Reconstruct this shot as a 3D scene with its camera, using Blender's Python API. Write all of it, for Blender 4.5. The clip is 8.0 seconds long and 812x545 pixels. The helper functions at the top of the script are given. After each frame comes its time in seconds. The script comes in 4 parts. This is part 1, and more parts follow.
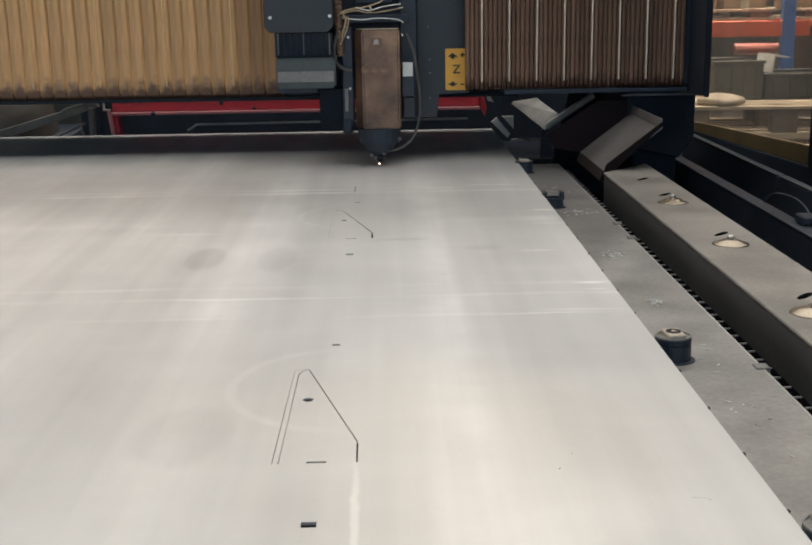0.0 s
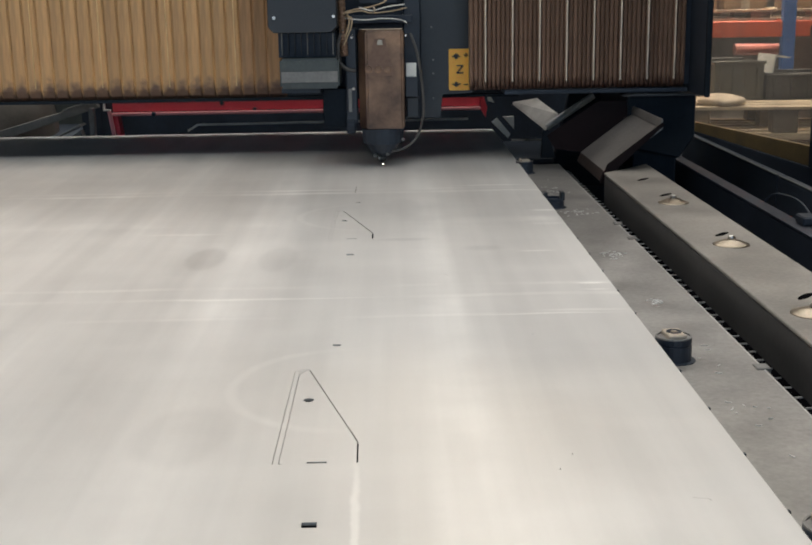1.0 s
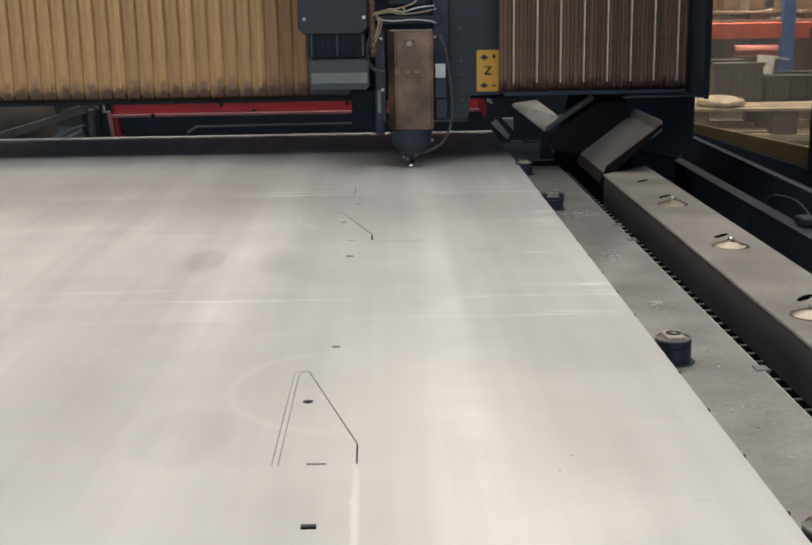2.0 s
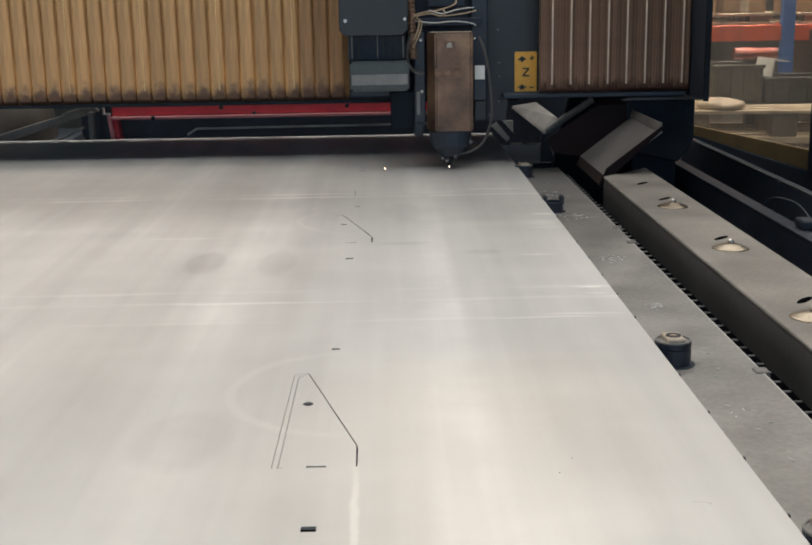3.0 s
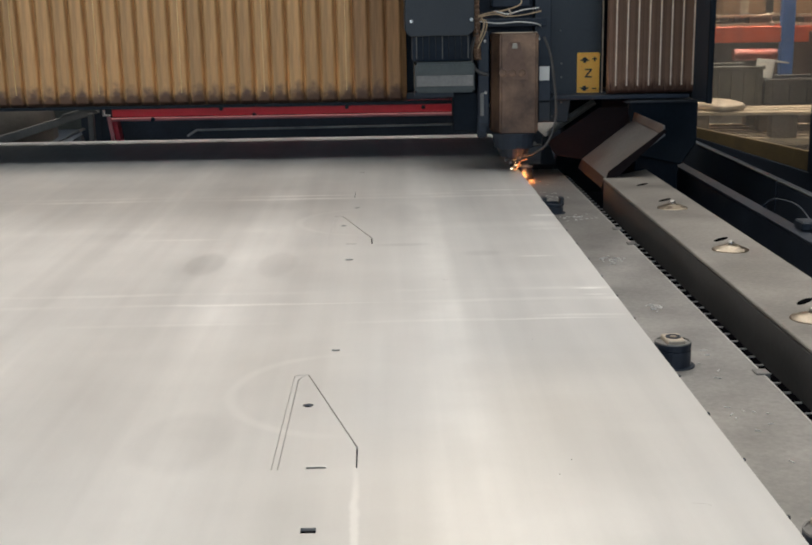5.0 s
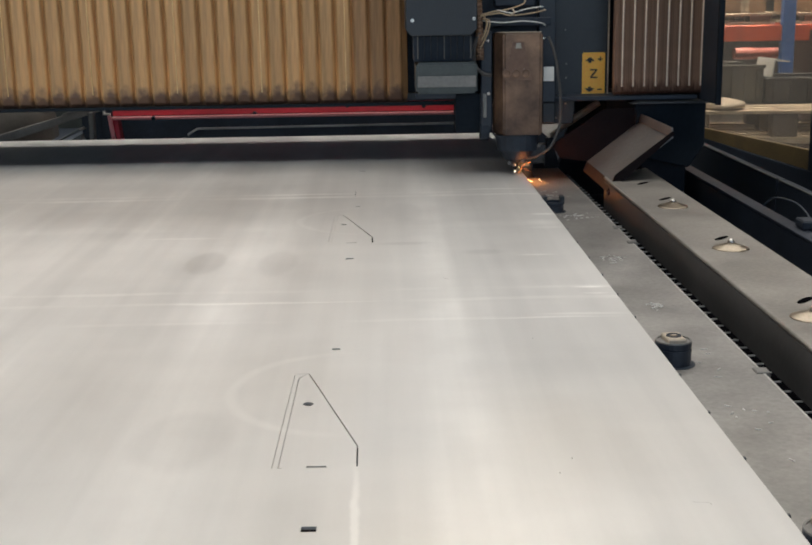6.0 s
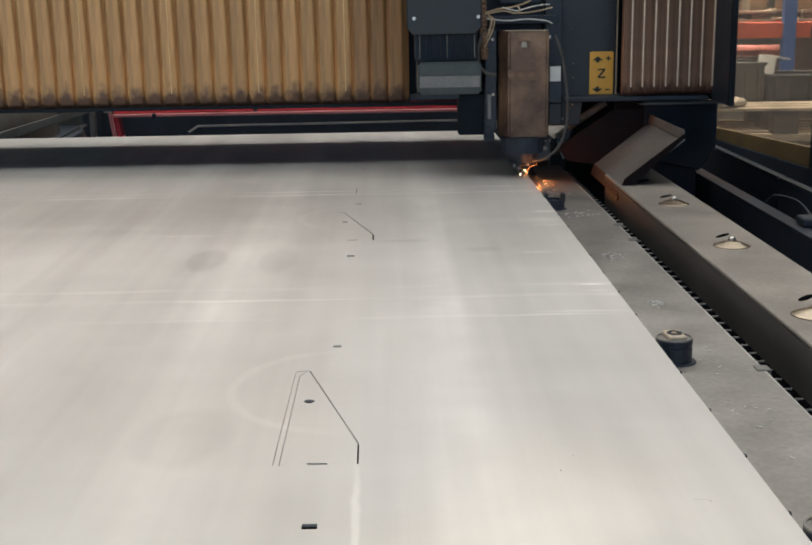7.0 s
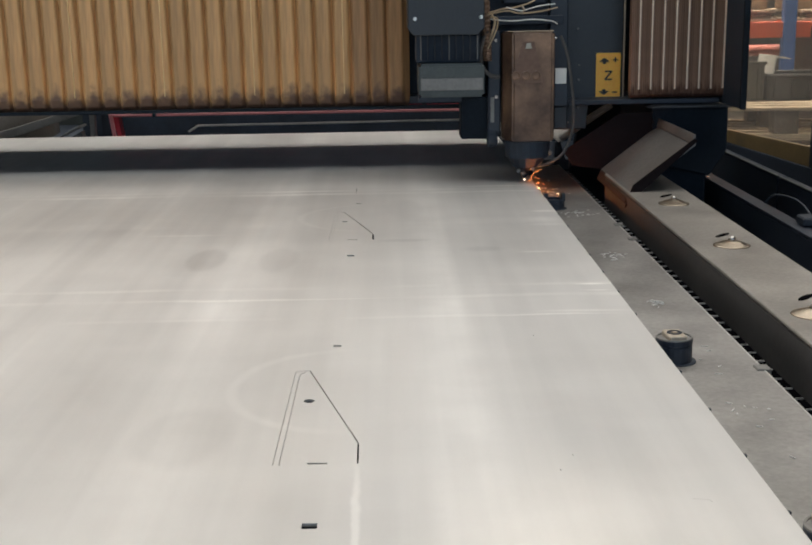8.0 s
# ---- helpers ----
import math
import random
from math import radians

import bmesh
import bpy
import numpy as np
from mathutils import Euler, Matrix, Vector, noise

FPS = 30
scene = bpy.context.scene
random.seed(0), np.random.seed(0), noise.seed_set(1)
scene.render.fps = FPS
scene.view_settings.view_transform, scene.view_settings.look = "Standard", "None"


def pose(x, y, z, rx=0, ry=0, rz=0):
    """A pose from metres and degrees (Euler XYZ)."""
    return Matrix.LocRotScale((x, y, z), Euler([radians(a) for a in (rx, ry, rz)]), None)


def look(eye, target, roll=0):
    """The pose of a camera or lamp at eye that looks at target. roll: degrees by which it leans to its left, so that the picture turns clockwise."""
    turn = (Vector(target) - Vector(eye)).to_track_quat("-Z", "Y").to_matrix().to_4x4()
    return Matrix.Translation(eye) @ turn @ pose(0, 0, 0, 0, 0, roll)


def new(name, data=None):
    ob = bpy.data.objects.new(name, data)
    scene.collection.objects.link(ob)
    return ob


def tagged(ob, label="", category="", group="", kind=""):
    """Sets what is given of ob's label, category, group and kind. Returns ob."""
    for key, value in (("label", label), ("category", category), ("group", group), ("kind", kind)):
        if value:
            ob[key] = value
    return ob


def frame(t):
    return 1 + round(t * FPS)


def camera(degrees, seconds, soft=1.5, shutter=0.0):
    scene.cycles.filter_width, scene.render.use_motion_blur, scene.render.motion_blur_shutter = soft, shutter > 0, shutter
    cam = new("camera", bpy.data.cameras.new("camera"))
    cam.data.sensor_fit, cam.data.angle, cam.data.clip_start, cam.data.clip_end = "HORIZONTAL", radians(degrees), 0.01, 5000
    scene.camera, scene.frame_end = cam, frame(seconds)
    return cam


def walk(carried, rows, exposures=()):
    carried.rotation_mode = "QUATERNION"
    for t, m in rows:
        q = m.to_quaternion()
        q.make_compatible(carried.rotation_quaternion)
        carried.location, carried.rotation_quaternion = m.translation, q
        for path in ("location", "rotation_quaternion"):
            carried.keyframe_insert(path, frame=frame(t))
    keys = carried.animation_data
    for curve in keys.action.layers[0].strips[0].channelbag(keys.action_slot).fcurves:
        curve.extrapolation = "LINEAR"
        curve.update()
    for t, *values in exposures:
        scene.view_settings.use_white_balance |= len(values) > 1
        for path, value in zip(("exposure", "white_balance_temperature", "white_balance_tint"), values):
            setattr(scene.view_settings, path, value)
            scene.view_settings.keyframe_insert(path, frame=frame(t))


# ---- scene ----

# ---------------------------------------------------------------- camera
EYE_Z = 1.34          # 0.44 m over the sheet
SHEET_Z = 0.90
cam = camera(38.4, 8.0, soft=1.9, shutter=0.35)


def aim(turn, dip):
    """Camera pose with small turns, in degrees, added to its resting direction."""
    yaw, pitch = radians(0.598 + turn), radians(-13.375 + dip)
    way = Vector((math.sin(yaw) * math.cos(pitch), math.cos(yaw) * math.cos(pitch), math.sin(pitch)))
    return look((0, 0, EYE_Z), Vector((0, 0, EYE_Z)) + way, -0.95)


STEP = 0.02546        # degrees of turn
SWAY = [(0.0, 0, 0), (0.5, 0.5, -0.6), (1.0, 0.9, 0.6), (1.5, 0.0, 1.9), (3.0, -0.5, 8.0), (3.5, -0.9, 10.0),
        (4.0, -0.6, 10.4), (4.5, -0.8, 10.8), (6.0, 0.1, 8.2), (6.5, 1.6, 5.8), (7.0, 1.9, 3.2), (7.5, 2.3, 2.0), (8.0, 1.8, 2.4)]
walk(cam, [(t, aim(-sx * STEP, sy * STEP)) for t, sx, sy in SWAY])

# ---------------------------------------------------------------- light
scene.view_settings.exposure = -0.06
world = bpy.data.worlds.new("world")
scene.world = world
world.use_nodes = True
wn = world.node_tree.nodes
sky = wn.new("ShaderNodeTexSky")
sky.sky_type, sky.sun_disc = "NISHITA", False
sky.sun_elevation, sky.sun_rotation = radians(35), radians(200)
world.node_tree.links.new(sky.outputs[0], wn["Background"].inputs[0])
wn["Background"].inputs[1].default_value = 0.1


def area(name, m, sx, sy, power, colour, spread=180):
    data = bpy.data.lights.new(name, "AREA")
    data.shape, data.size, data.size_y, data.energy, data.color = "RECTANGLE", sx, sy, power, colour
    data.spread = radians(spread)
    ob = new(name, data)
    ob.matrix_world = m
    return ob


# overhead light from added, unseen roof lights, over the machine and over the store
area("skylight_lamp", pose(-0.5, 0.0, 6.9), 10.0, 1.4, 168, (0.93, 0.95, 0.95))
area("skylight_lamp", pose(-0.5, 1.9, 6.9), 10.0, 1.2, 78, (1.0, 0.93, 0.84))
area("skylight_lamp", pose(-0.5, 3.85, 6.9), 10.0, 0.9, 140, (1.0, 0.955, 0.89))
area("skylight_lamp", pose(0.5, 7.2, 6.9), 12.0, 1.6, 350, (1.0, 0.955, 0.89))
area("skylight_lamp", pose(3.6, 9.0, 6.9), 5.0, 1.4, 330, (1.0, 0.94, 0.86), 50)
# bluish fill from behind, set in an unseen window band added to the wall
area("rear_fill_lamp", pose(0.0, -9.93, 2.9, 90, 0, 0), 11.6, 2.8, 185, (0.42, 0.67, 1.0))
# warm high-bay lamp over the store
area("high_bay_lamp", pose(0.75, 10.4, 6.55), 0.9, 0.9, 85, (1.0, 0.77, 0.46))

# ---------------------------------------------------------------- materials


def material(name, colour, rough=0.5, metal=0.0, vary=0.12, scale=8.0, bump=0.1, bump_scale=120.0, stretch=(1, 1, 1),
             second=None, wear=0.0, per_piece=0.0, rough_vary=0.15, spec=0.5, coord="Object", grain=0.25):
    """Principled surface with variation at two scales: broad stains and fine grain."""
    m = bpy.data.materials.new(name)
    m.use_nodes = True
    nt = m.node_tree
    n, l = nt.nodes, nt.links
    b = n["Principled BSDF"]
    tc = n.new("ShaderNodeTexCoord")
    mp = n.new("ShaderNodeMapping")
    mp.inputs["Scale"].default_value = stretch
    l.new(tc.outputs[coord], mp.inputs[0])
    big = n.new("ShaderNodeTexNoise")
    big.inputs["Scale"].default_value, big.inputs["Detail"].default_value = scale, 6
    fine = n.new("ShaderNodeTexNoise")
    fine.inputs["Scale"].default_value, fine.inputs["Detail"].default_value = bump_scale, 4
    l.new(mp.outputs[0], big.inputs["Vector"])
    l.new(mp.outputs[0], fine.inputs["Vector"])
    ramp = n.new("ShaderNodeValToRGB")
    e = ramp.color_ramp.elements
    e[0].position, e[1].position = 0.3, 0.72
    dark = tuple(c * (1 - vary) for c in (second or colour))
    lite = tuple(min(1.0, c * (1 + vary)) for c in colour)
    e[0].color, e[1].color = (*dark, 1), (*lite, 1)
    l.new(big.outputs["Fac"], ramp.inputs[0])
    out = ramp.outputs[0]
    mix = n.new("ShaderNodeMix")
    mix.data_type, mix.blend_type = "RGBA", "OVERLAY"
    mix.inputs["Factor"].default_value = grain
    l.new(out, mix.inputs["A"])
    l.new(fine.outputs["Fac"], mix.inputs["B"])
    out = mix.outputs["Result"]
    if per_piece:
        oi = n.new("ShaderNodeObjectInfo")
        mr = n.new("ShaderNodeMapRange")
        mr.inputs["To Min"].default_value, mr.inputs["To Max"].default_value = 1 - per_piece, 1 + per_piece
        l.new(oi.outputs["Random"], mr.inputs["Value"])
        sc = n.new("ShaderNodeVectorMath")
        sc.operation = "SCALE"
        l.new(out, sc.inputs[0])
        l.new(mr.outputs[0], sc.inputs["Scale"])
        out = sc.outputs[0]
    l.new(out, b.inputs["Base Color"])
    rr = n.new("ShaderNodeMapRange")
    rr.inputs["To Min"].default_value, rr.inputs["To Max"].default_value = max(0.02, rough - rough_vary), min(1, rough + rough_vary)
    l.new(big.outputs["Fac"], rr.inputs["Value"])
    l.new(rr.outputs[0], b.inputs["Roughness"])
    b.inputs["Metallic"].default_value = metal
    b.inputs["Specular IOR Level"].default_value = spec
    if bump:
        bp = n.new("ShaderNodeBump")
        bp.inputs["Strength"].default_value, bp.inputs["Distance"].default_value = bump, 0.002
        l.new(fine.outputs["Fac"], bp.inputs["Height"])
        l.new(bp.outputs[0], b.inputs["Normal"])
    return m


def glow(name, colour, strength):
    m = bpy.data.materials.new(name)
    m.use_nodes = True
    b = m.node_tree.nodes["Principled BSDF"]
    b.inputs["Base Color"].default_value = (*colour, 1)
    b.inputs["Emission Color"].default_value = (*colour, 1)
    b.inputs["Emission Strength"].default_value = strength
    return m


def sheet_material():
    """Satin mill-finish sheet with lengthwise roller bands, one painted reflection band, wiped cross streaks, round
    smudges and two faint rings.
    """
    m = material("satin_sheet", (0.712, 0.703, 0.684), rough=0.46, metal=0.3, vary=0.075, scale=3.5, bump=0.0, bump_scale=260,
                 stretch=(1.0, 0.35, 1.0), rough_vary=0.04, grain=0.03)
    nt = m.node_tree
    n, l = nt.nodes, nt.links
    b = n["Principled BSDF"]
    b.inputs["Coat Weight"].default_value, b.inputs["Coat Roughness"].default_value = 0.08, 0.22
    b.inputs["Specular IOR Level"].default_value = 0.2
    tc = n.new("ShaderNodeTexCoord")
    warp = n.new("ShaderNodeTexNoise")
    warp.inputs["Scale"].default_value, warp.inputs["Detail"].default_value = 3.5, 9
    warp.inputs["Roughness"].default_value = 0.62
    l.new(tc.outputs["Object"], warp.inputs["Vector"])
    sub = n.new("ShaderNodeVectorMath")
    sub.operation = "SUBTRACT"
    sub.inputs[1].default_value = (0.5, 0.5, 0.5)
    l.new(warp.outputs["Color"], sub.inputs[0])
    sc = n.new("ShaderNodeVectorMath")
    sc.operation = "MULTIPLY_ADD"
    sc.inputs[1].default_value = (0.030, 0.030, 0)
    l.new(sub.outputs[0], sc.inputs[0])
    l.new(tc.outputs["Object"], sc.inputs[2])
    sep = n.new("ShaderNodeSeparateXYZ")
    l.new(sc.outputs[0], sep.inputs[0])

    def math_node(op, a, c):
        k = n.new("ShaderNodeMath")
        k.operation = op
        for i, v in enumerate((a, c)):
            if isinstance(v, (int, float)):
                k.inputs[i].default_value = v
            else:
                l.new(v, k.inputs[i])
        return k.outputs[0]

    def soft(v, centre, inner, outer):
        d = math_node("ABSOLUTE", math_node("SUBTRACT", v, centre), 0)
        r = n.new("ShaderNodeMapRange")
        r.interpolation_type = "SMOOTHSTEP"
        r.inputs["From Min"].default_value, r.inputs["From Max"].default_value = inner, outer
        r.inputs["To Min"].default_value, r.inputs["To Max"].default_value = 1, 0
        l.new(d, r.inputs["Value"])
        return r.outputs[0]

    def disc(x, y, inner, outer, ring=0.0):
        dx, dy = math_node("SUBTRACT", sep.outputs[0], x), math_node("SUBTRACT", sep.outputs[1], y)
        d = math_node("SQRT", math_node("ADD", math_node("MULTIPLY", dx, dx), math_node("MULTIPLY", dy, dy)), 0)
        return soft(d, ring, inner, outer)

    wiped = n.new("ShaderNodeTexNoise")
    wiped.inputs["Scale"].default_value, wiped.inputs["Detail"].default_value = 5.0, 3
    l.new(tc.outputs["Object"], wiped.inputs["Vector"])
    gate = n.new("ShaderNodeMapRange")
    gate.inputs["From Min"].default_value, gate.inputs["From Max"].default_value = 0.40, 0.62
    l.new(wiped.outputs["Fac"], gate.inputs["Value"])
    x, y = sep.outputs[0], sep.outputs[1]
    total = None
    # lengthwise bands: place, half width, soft edge, strength; the first paints a reflection
    for c, a, o, k in ((0.070, 0.012, 0.055, 0.9), (-0.245, 0.02, 0.06, 0.7), (-0.504, 0.010, 0.026, 0.5), (-0.62, 0.01, 0.08, 0.5),
                       (0.20, 0.02, 0.08, -0.5), (-0.14, 0.02, 0.09, -0.4), (-0.37, 0.03, 0.08, -0.6), (-0.56, 0.02, 0.05, -0.4), (-0.95, 0.1, 0.25, 0.5)):
        v = math_node("MULTIPLY", math_node("MULTIPLY", soft(x, c, a, o), k), math_node("ADD", math_node("MULTIPLY", gate.outputs[0], 0.6), 0.4))
        total = v if total is None else math_node("ADD", total, v)
    # wiped cross streaks, broken along their length
    for c, a, o, k in ((1.697, 0.003, 0.014, 0.9), (1.588, 0.002, 0.010, 0.6), (1.64, 0.02, 0.06, 0.4), (2.655, 0.004, 0.02, 1.2), (2.70, 0.004, 0.02, 0.6), (1.765, 0.003, 0.012, 0.8), (2.30, 0.01, 0.05, 0.4), (0.60, 0.01, 0.05, 0.5)):
        v = math_node("MULTIPLY", math_node("MULTIPLY", soft(y, c, a, o), gate.outputs[0]), k)
        total = math_node("ADD", total, v)
    # smudges and rings
    for dx, dy, a, o, ring, k in ((0.30, 2.3, 0.0, 0.05, 0, 1.0),
                                  (-0.047, 1.287, 0.001, 0.012, 0.146, 0.5), (-0.047, 2.36, 0.001, 0.012, 0.146, 0.4), (0.13, 0.93, 0.02, 0.16, 0, 0.5)):
        mark = math_node("MULTIPLY", disc(dx, dy, a, o, ring), k)
        if ring:
            mark = math_node("MULTIPLY", mark, soft(x, dx - ring, 0.05, 0.17))
        total = math_node("ADD", total, mark)
    # short wiped smears: place, half length across and along, strength
    for px, py, wx, wy, k in ((0.303, 1.759, 0.032, 0.008, 1.8), (0.306, 1.72, 0.03, 0.006, 1.2), (0.315, 2.394, 0.04, 0.016, 1.6), (0.25, 2.0, 0.045, 0.010, 1.2),
                              (0.235, 2.735, 0.12, 0.014, 1.4), (0.27, 1.60, 0.09, 0.010, 1.0), (0.22, 1.583, 0.13, 0.006, 1.3), (0.30, 2.25, 0.05, 0.02, 0.8), (0.26, 2.66, 0.10, 0.008, 1.0), (-0.0385, 0.93, 0.0055, 0.17, 1.3), (-0.20, 1.697, 0.26, 0.006, 1.0), (-0.15, 2.66, 0.14, 0.008, 1.0),
                              (-0.40, 2.20, 0.10, 0.014, 0.7), (-0.20, 2.70, 0.13, 0.012, 1.1), (0.02, 2.12, 0.07, 0.02, -0.8), (0.16, 2.03, 0.05, 0.03, -0.7)):
        dx, dy = math_node("DIVIDE", math_node("SUBTRACT", x, px), wx), math_node("DIVIDE", math_node("SUBTRACT", y, py), wy)
        d = math_node("SQRT", math_node("ADD", math_node("MULTIPLY", dx, dx), math_node("MULTIPLY", dy, dy)), 0)
        total = math_node("ADD", total, math_node("MULTIPLY", soft(d, 0, 0.25, 1.0), k))
    # long oval blots with a clear rim
    for px, py, wx, wy, k in ((-0.329, 1.982, 0.042, 0.105, -0.75), (-0.198, 1.971, 0.040, 0.11, -0.5), (-0.222, 1.141, 0.062, 0.100, -0.55), (0.02, 2.45, 0.05, 0.13, -0.3)):
        dx, dy = math_node("DIVIDE", math_node("SUBTRACT", x, px), wx), math_node("DIVIDE", math_node("SUBTRACT", y, py), wy)
        d = math_node("SQRT", math_node("ADD", math_node("MULTIPLY", dx, dx), math_node("MULTIPLY", dy, dy)), 0)
        total = math_node("ADD", total, math_node("MULTIPLY", soft(d, 0, 0.65, 1.0), k))
    # fine lengthwise rolling streaks and cloudy wiped patches
    for stretch, det, k in (((26.0, 0.8, 1.0), 3, 1.5), ((4.0, 9.0, 1.0), 5, 1.0), ((1.8, 1.2, 1.0), 4, 1.2)):
        mp, nz = n.new("ShaderNodeMapping"), n.new("ShaderNodeTexNoise")
        mp.inputs["Scale"].default_value = stretch
        nz.inputs["Scale"].default_value, nz.inputs["Detail"].default_value = 1.0, det
        l.new(tc.outputs["Object"], mp.inputs[0])
        l.new(mp.outputs[0], nz.inputs["Vector"])
        total = math_node("ADD", total, math_node("MULTIPLY", math_node("SUBTRACT", nz.outputs["Fac"], 0.5), k))
    lift = math_node("ADD", math_node("MULTIPLY", total, 0.15), 1.0)
    base = b.inputs["Base Color"].links[0].from_socket
    mul = n.new("ShaderNodeVectorMath")
    mul.operation = "SCALE"
    l.new(base, mul.inputs[0])
    l.new(lift, mul.inputs["Scale"])
    l.new(mul.outputs[0], b.inputs["Base Color"])
    rough = b.inputs["Roughness"].links[0].from_socket
    l.new(math_node("ADD", rough, math_node("MULTIPLY", total, 0.03)), b.inputs["Roughness"])
    return m


def pane_material():
    """Old clear plastic pane, amber tinted and dusty; upright streaks in the dust imitate reflections."""
    m = bpy.data.materials.new("dusty_amber_pane")
    m.use_nodes = True
    n, l = m.node_tree.nodes, m.node_tree.links
    clear = n.new("ShaderNodeBsdfTransparent")
    clear.inputs[0].default_value = (0.94, 0.905, 0.85, 1)
    dust = n["Principled BSDF"]
    dust.inputs["Base Color"].default_value = (0.62, 0.575, 0.52, 1)
    dust.inputs["Roughness"].default_value = 0.35
    tc, nz, mr = n.new("ShaderNodeTexCoord"), n.new("ShaderNodeTexNoise"), n.new("ShaderNodeMapRange")
    nz.inputs["Scale"].default_value, nz.inputs["Detail"].default_value = 3.0, 6
    mr.inputs["To Min"].default_value, mr.inputs["To Max"].default_value = 0.09, 0.34
    mp = n.new("ShaderNodeMapping")
    mp.inputs["Scale"].default_value = (1, 2.2, 0.25)
    l.new(tc.outputs["Object"], mp.inputs[0])
    l.new(mp.outputs[0], nz.inputs["Vector"])
    l.new(nz.outputs["Fac"], mr.inputs["Value"])
    mix = n.new("ShaderNodeMixShader")
    l.new(mr.outputs[0], mix.inputs[0])
    l.new(clear.outputs[0], mix.inputs[1])
    l.new(dust.outputs[0], mix.inputs[2])
    l.new(mix.outputs[0], n["Material Output"].inputs["Surface"])
    return m


M_PANE = pane_material()
M_SHEET = sheet_material()
M_PLATE = material("worn_steel_plate", (0.31, 0.30, 0.285), 0.5, 0.45, 0.24, 9, 0.15, 160, rough_vary=0.12)
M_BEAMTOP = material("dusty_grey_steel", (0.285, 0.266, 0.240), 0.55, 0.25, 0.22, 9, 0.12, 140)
M_DARK = material("black_paint", (0.022, 0.030, 0.045), 0.45, 0.0, 0.25, 10, 0.05, 150)
M_DARKER = material("sooty_black", (0.023, 0.034, 0.052), 0.65, 0.0, 0.3, 8, 0.1, 90)
M_ANTH = material("anthracite_paint", (0.021, 0.026, 0.033), 0.42, 0.0, 0.2, 9, 0.06, 180)
M_BRASS = material("brass_toned_bellows", (0.605, 0.350, 0.150), 0.45, 0.1, 0.33, 60, 0.2, 220, (1, 1, 0.06), per_piece=0.13)
M_BROWN = material("brown_bellows", (0.215, 0.130, 0.090), 0.5, 0.1, 0.32, 16, 0.08, 120, (1, 1, 0.2), per_piece=0.25)
M_STRIP = material("bare_steel_strip", (0.80, 0.68, 0.54), 0.4, 0.1, 0.15, 30, 0.05, 200)
M_GOLD = material("gold_strip", (0.85, 0.62, 0.30), 0.35, 0.3, 0.15, 30, 0.05, 200)


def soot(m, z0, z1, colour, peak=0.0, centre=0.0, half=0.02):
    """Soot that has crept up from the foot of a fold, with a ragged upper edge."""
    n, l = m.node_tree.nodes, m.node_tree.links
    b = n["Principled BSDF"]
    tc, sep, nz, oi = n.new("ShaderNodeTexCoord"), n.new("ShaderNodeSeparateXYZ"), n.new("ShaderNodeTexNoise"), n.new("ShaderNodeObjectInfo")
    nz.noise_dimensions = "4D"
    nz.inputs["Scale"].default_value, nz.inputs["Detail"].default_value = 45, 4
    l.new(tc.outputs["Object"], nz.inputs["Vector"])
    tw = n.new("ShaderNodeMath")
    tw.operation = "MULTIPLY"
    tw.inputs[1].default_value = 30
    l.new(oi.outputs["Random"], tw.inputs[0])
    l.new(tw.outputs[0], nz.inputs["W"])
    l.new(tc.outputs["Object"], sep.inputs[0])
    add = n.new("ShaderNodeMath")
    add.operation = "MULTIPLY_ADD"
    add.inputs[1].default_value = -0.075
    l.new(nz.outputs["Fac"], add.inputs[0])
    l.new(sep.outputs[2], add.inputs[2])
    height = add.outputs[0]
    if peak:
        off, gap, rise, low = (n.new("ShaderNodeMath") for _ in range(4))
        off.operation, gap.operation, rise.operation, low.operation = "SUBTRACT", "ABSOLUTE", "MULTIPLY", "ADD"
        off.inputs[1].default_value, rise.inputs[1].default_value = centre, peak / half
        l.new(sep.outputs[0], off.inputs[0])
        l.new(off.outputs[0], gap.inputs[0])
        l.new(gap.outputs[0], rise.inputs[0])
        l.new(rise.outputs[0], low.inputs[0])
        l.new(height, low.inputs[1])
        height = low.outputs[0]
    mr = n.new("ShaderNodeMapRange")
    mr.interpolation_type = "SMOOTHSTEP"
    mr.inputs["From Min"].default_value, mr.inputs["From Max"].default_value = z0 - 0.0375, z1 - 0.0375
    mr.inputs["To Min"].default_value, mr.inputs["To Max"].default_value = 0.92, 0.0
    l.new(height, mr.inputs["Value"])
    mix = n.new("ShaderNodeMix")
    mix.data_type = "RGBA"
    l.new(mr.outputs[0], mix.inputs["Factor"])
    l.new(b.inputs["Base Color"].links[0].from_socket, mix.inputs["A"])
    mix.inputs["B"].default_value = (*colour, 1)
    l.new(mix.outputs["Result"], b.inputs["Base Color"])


M_BRASSDIRTY = material("grimy_brass_bellows", (0.43, 0.240, 0.110), 0.5, 0.1, 0.35, 60, 0.2, 220, (1, 1, 0.06), per_piece=0.15)
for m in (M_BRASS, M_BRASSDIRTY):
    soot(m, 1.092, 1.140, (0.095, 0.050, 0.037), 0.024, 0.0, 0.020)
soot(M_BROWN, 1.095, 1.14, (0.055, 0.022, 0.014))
M_COPPER = material("heat_stained_cover", (0.27, 0.160, 0.098), 0.36, 0.4, 0.36, 10, 0.08, 120, second=(0.075, 0.046, 0.037))
M_COPPERDARK = material("dark_stained_inset", (0.17, 0.10, 0.068), 0.45, 0.3, 0.25, 14, 0.08, 120)
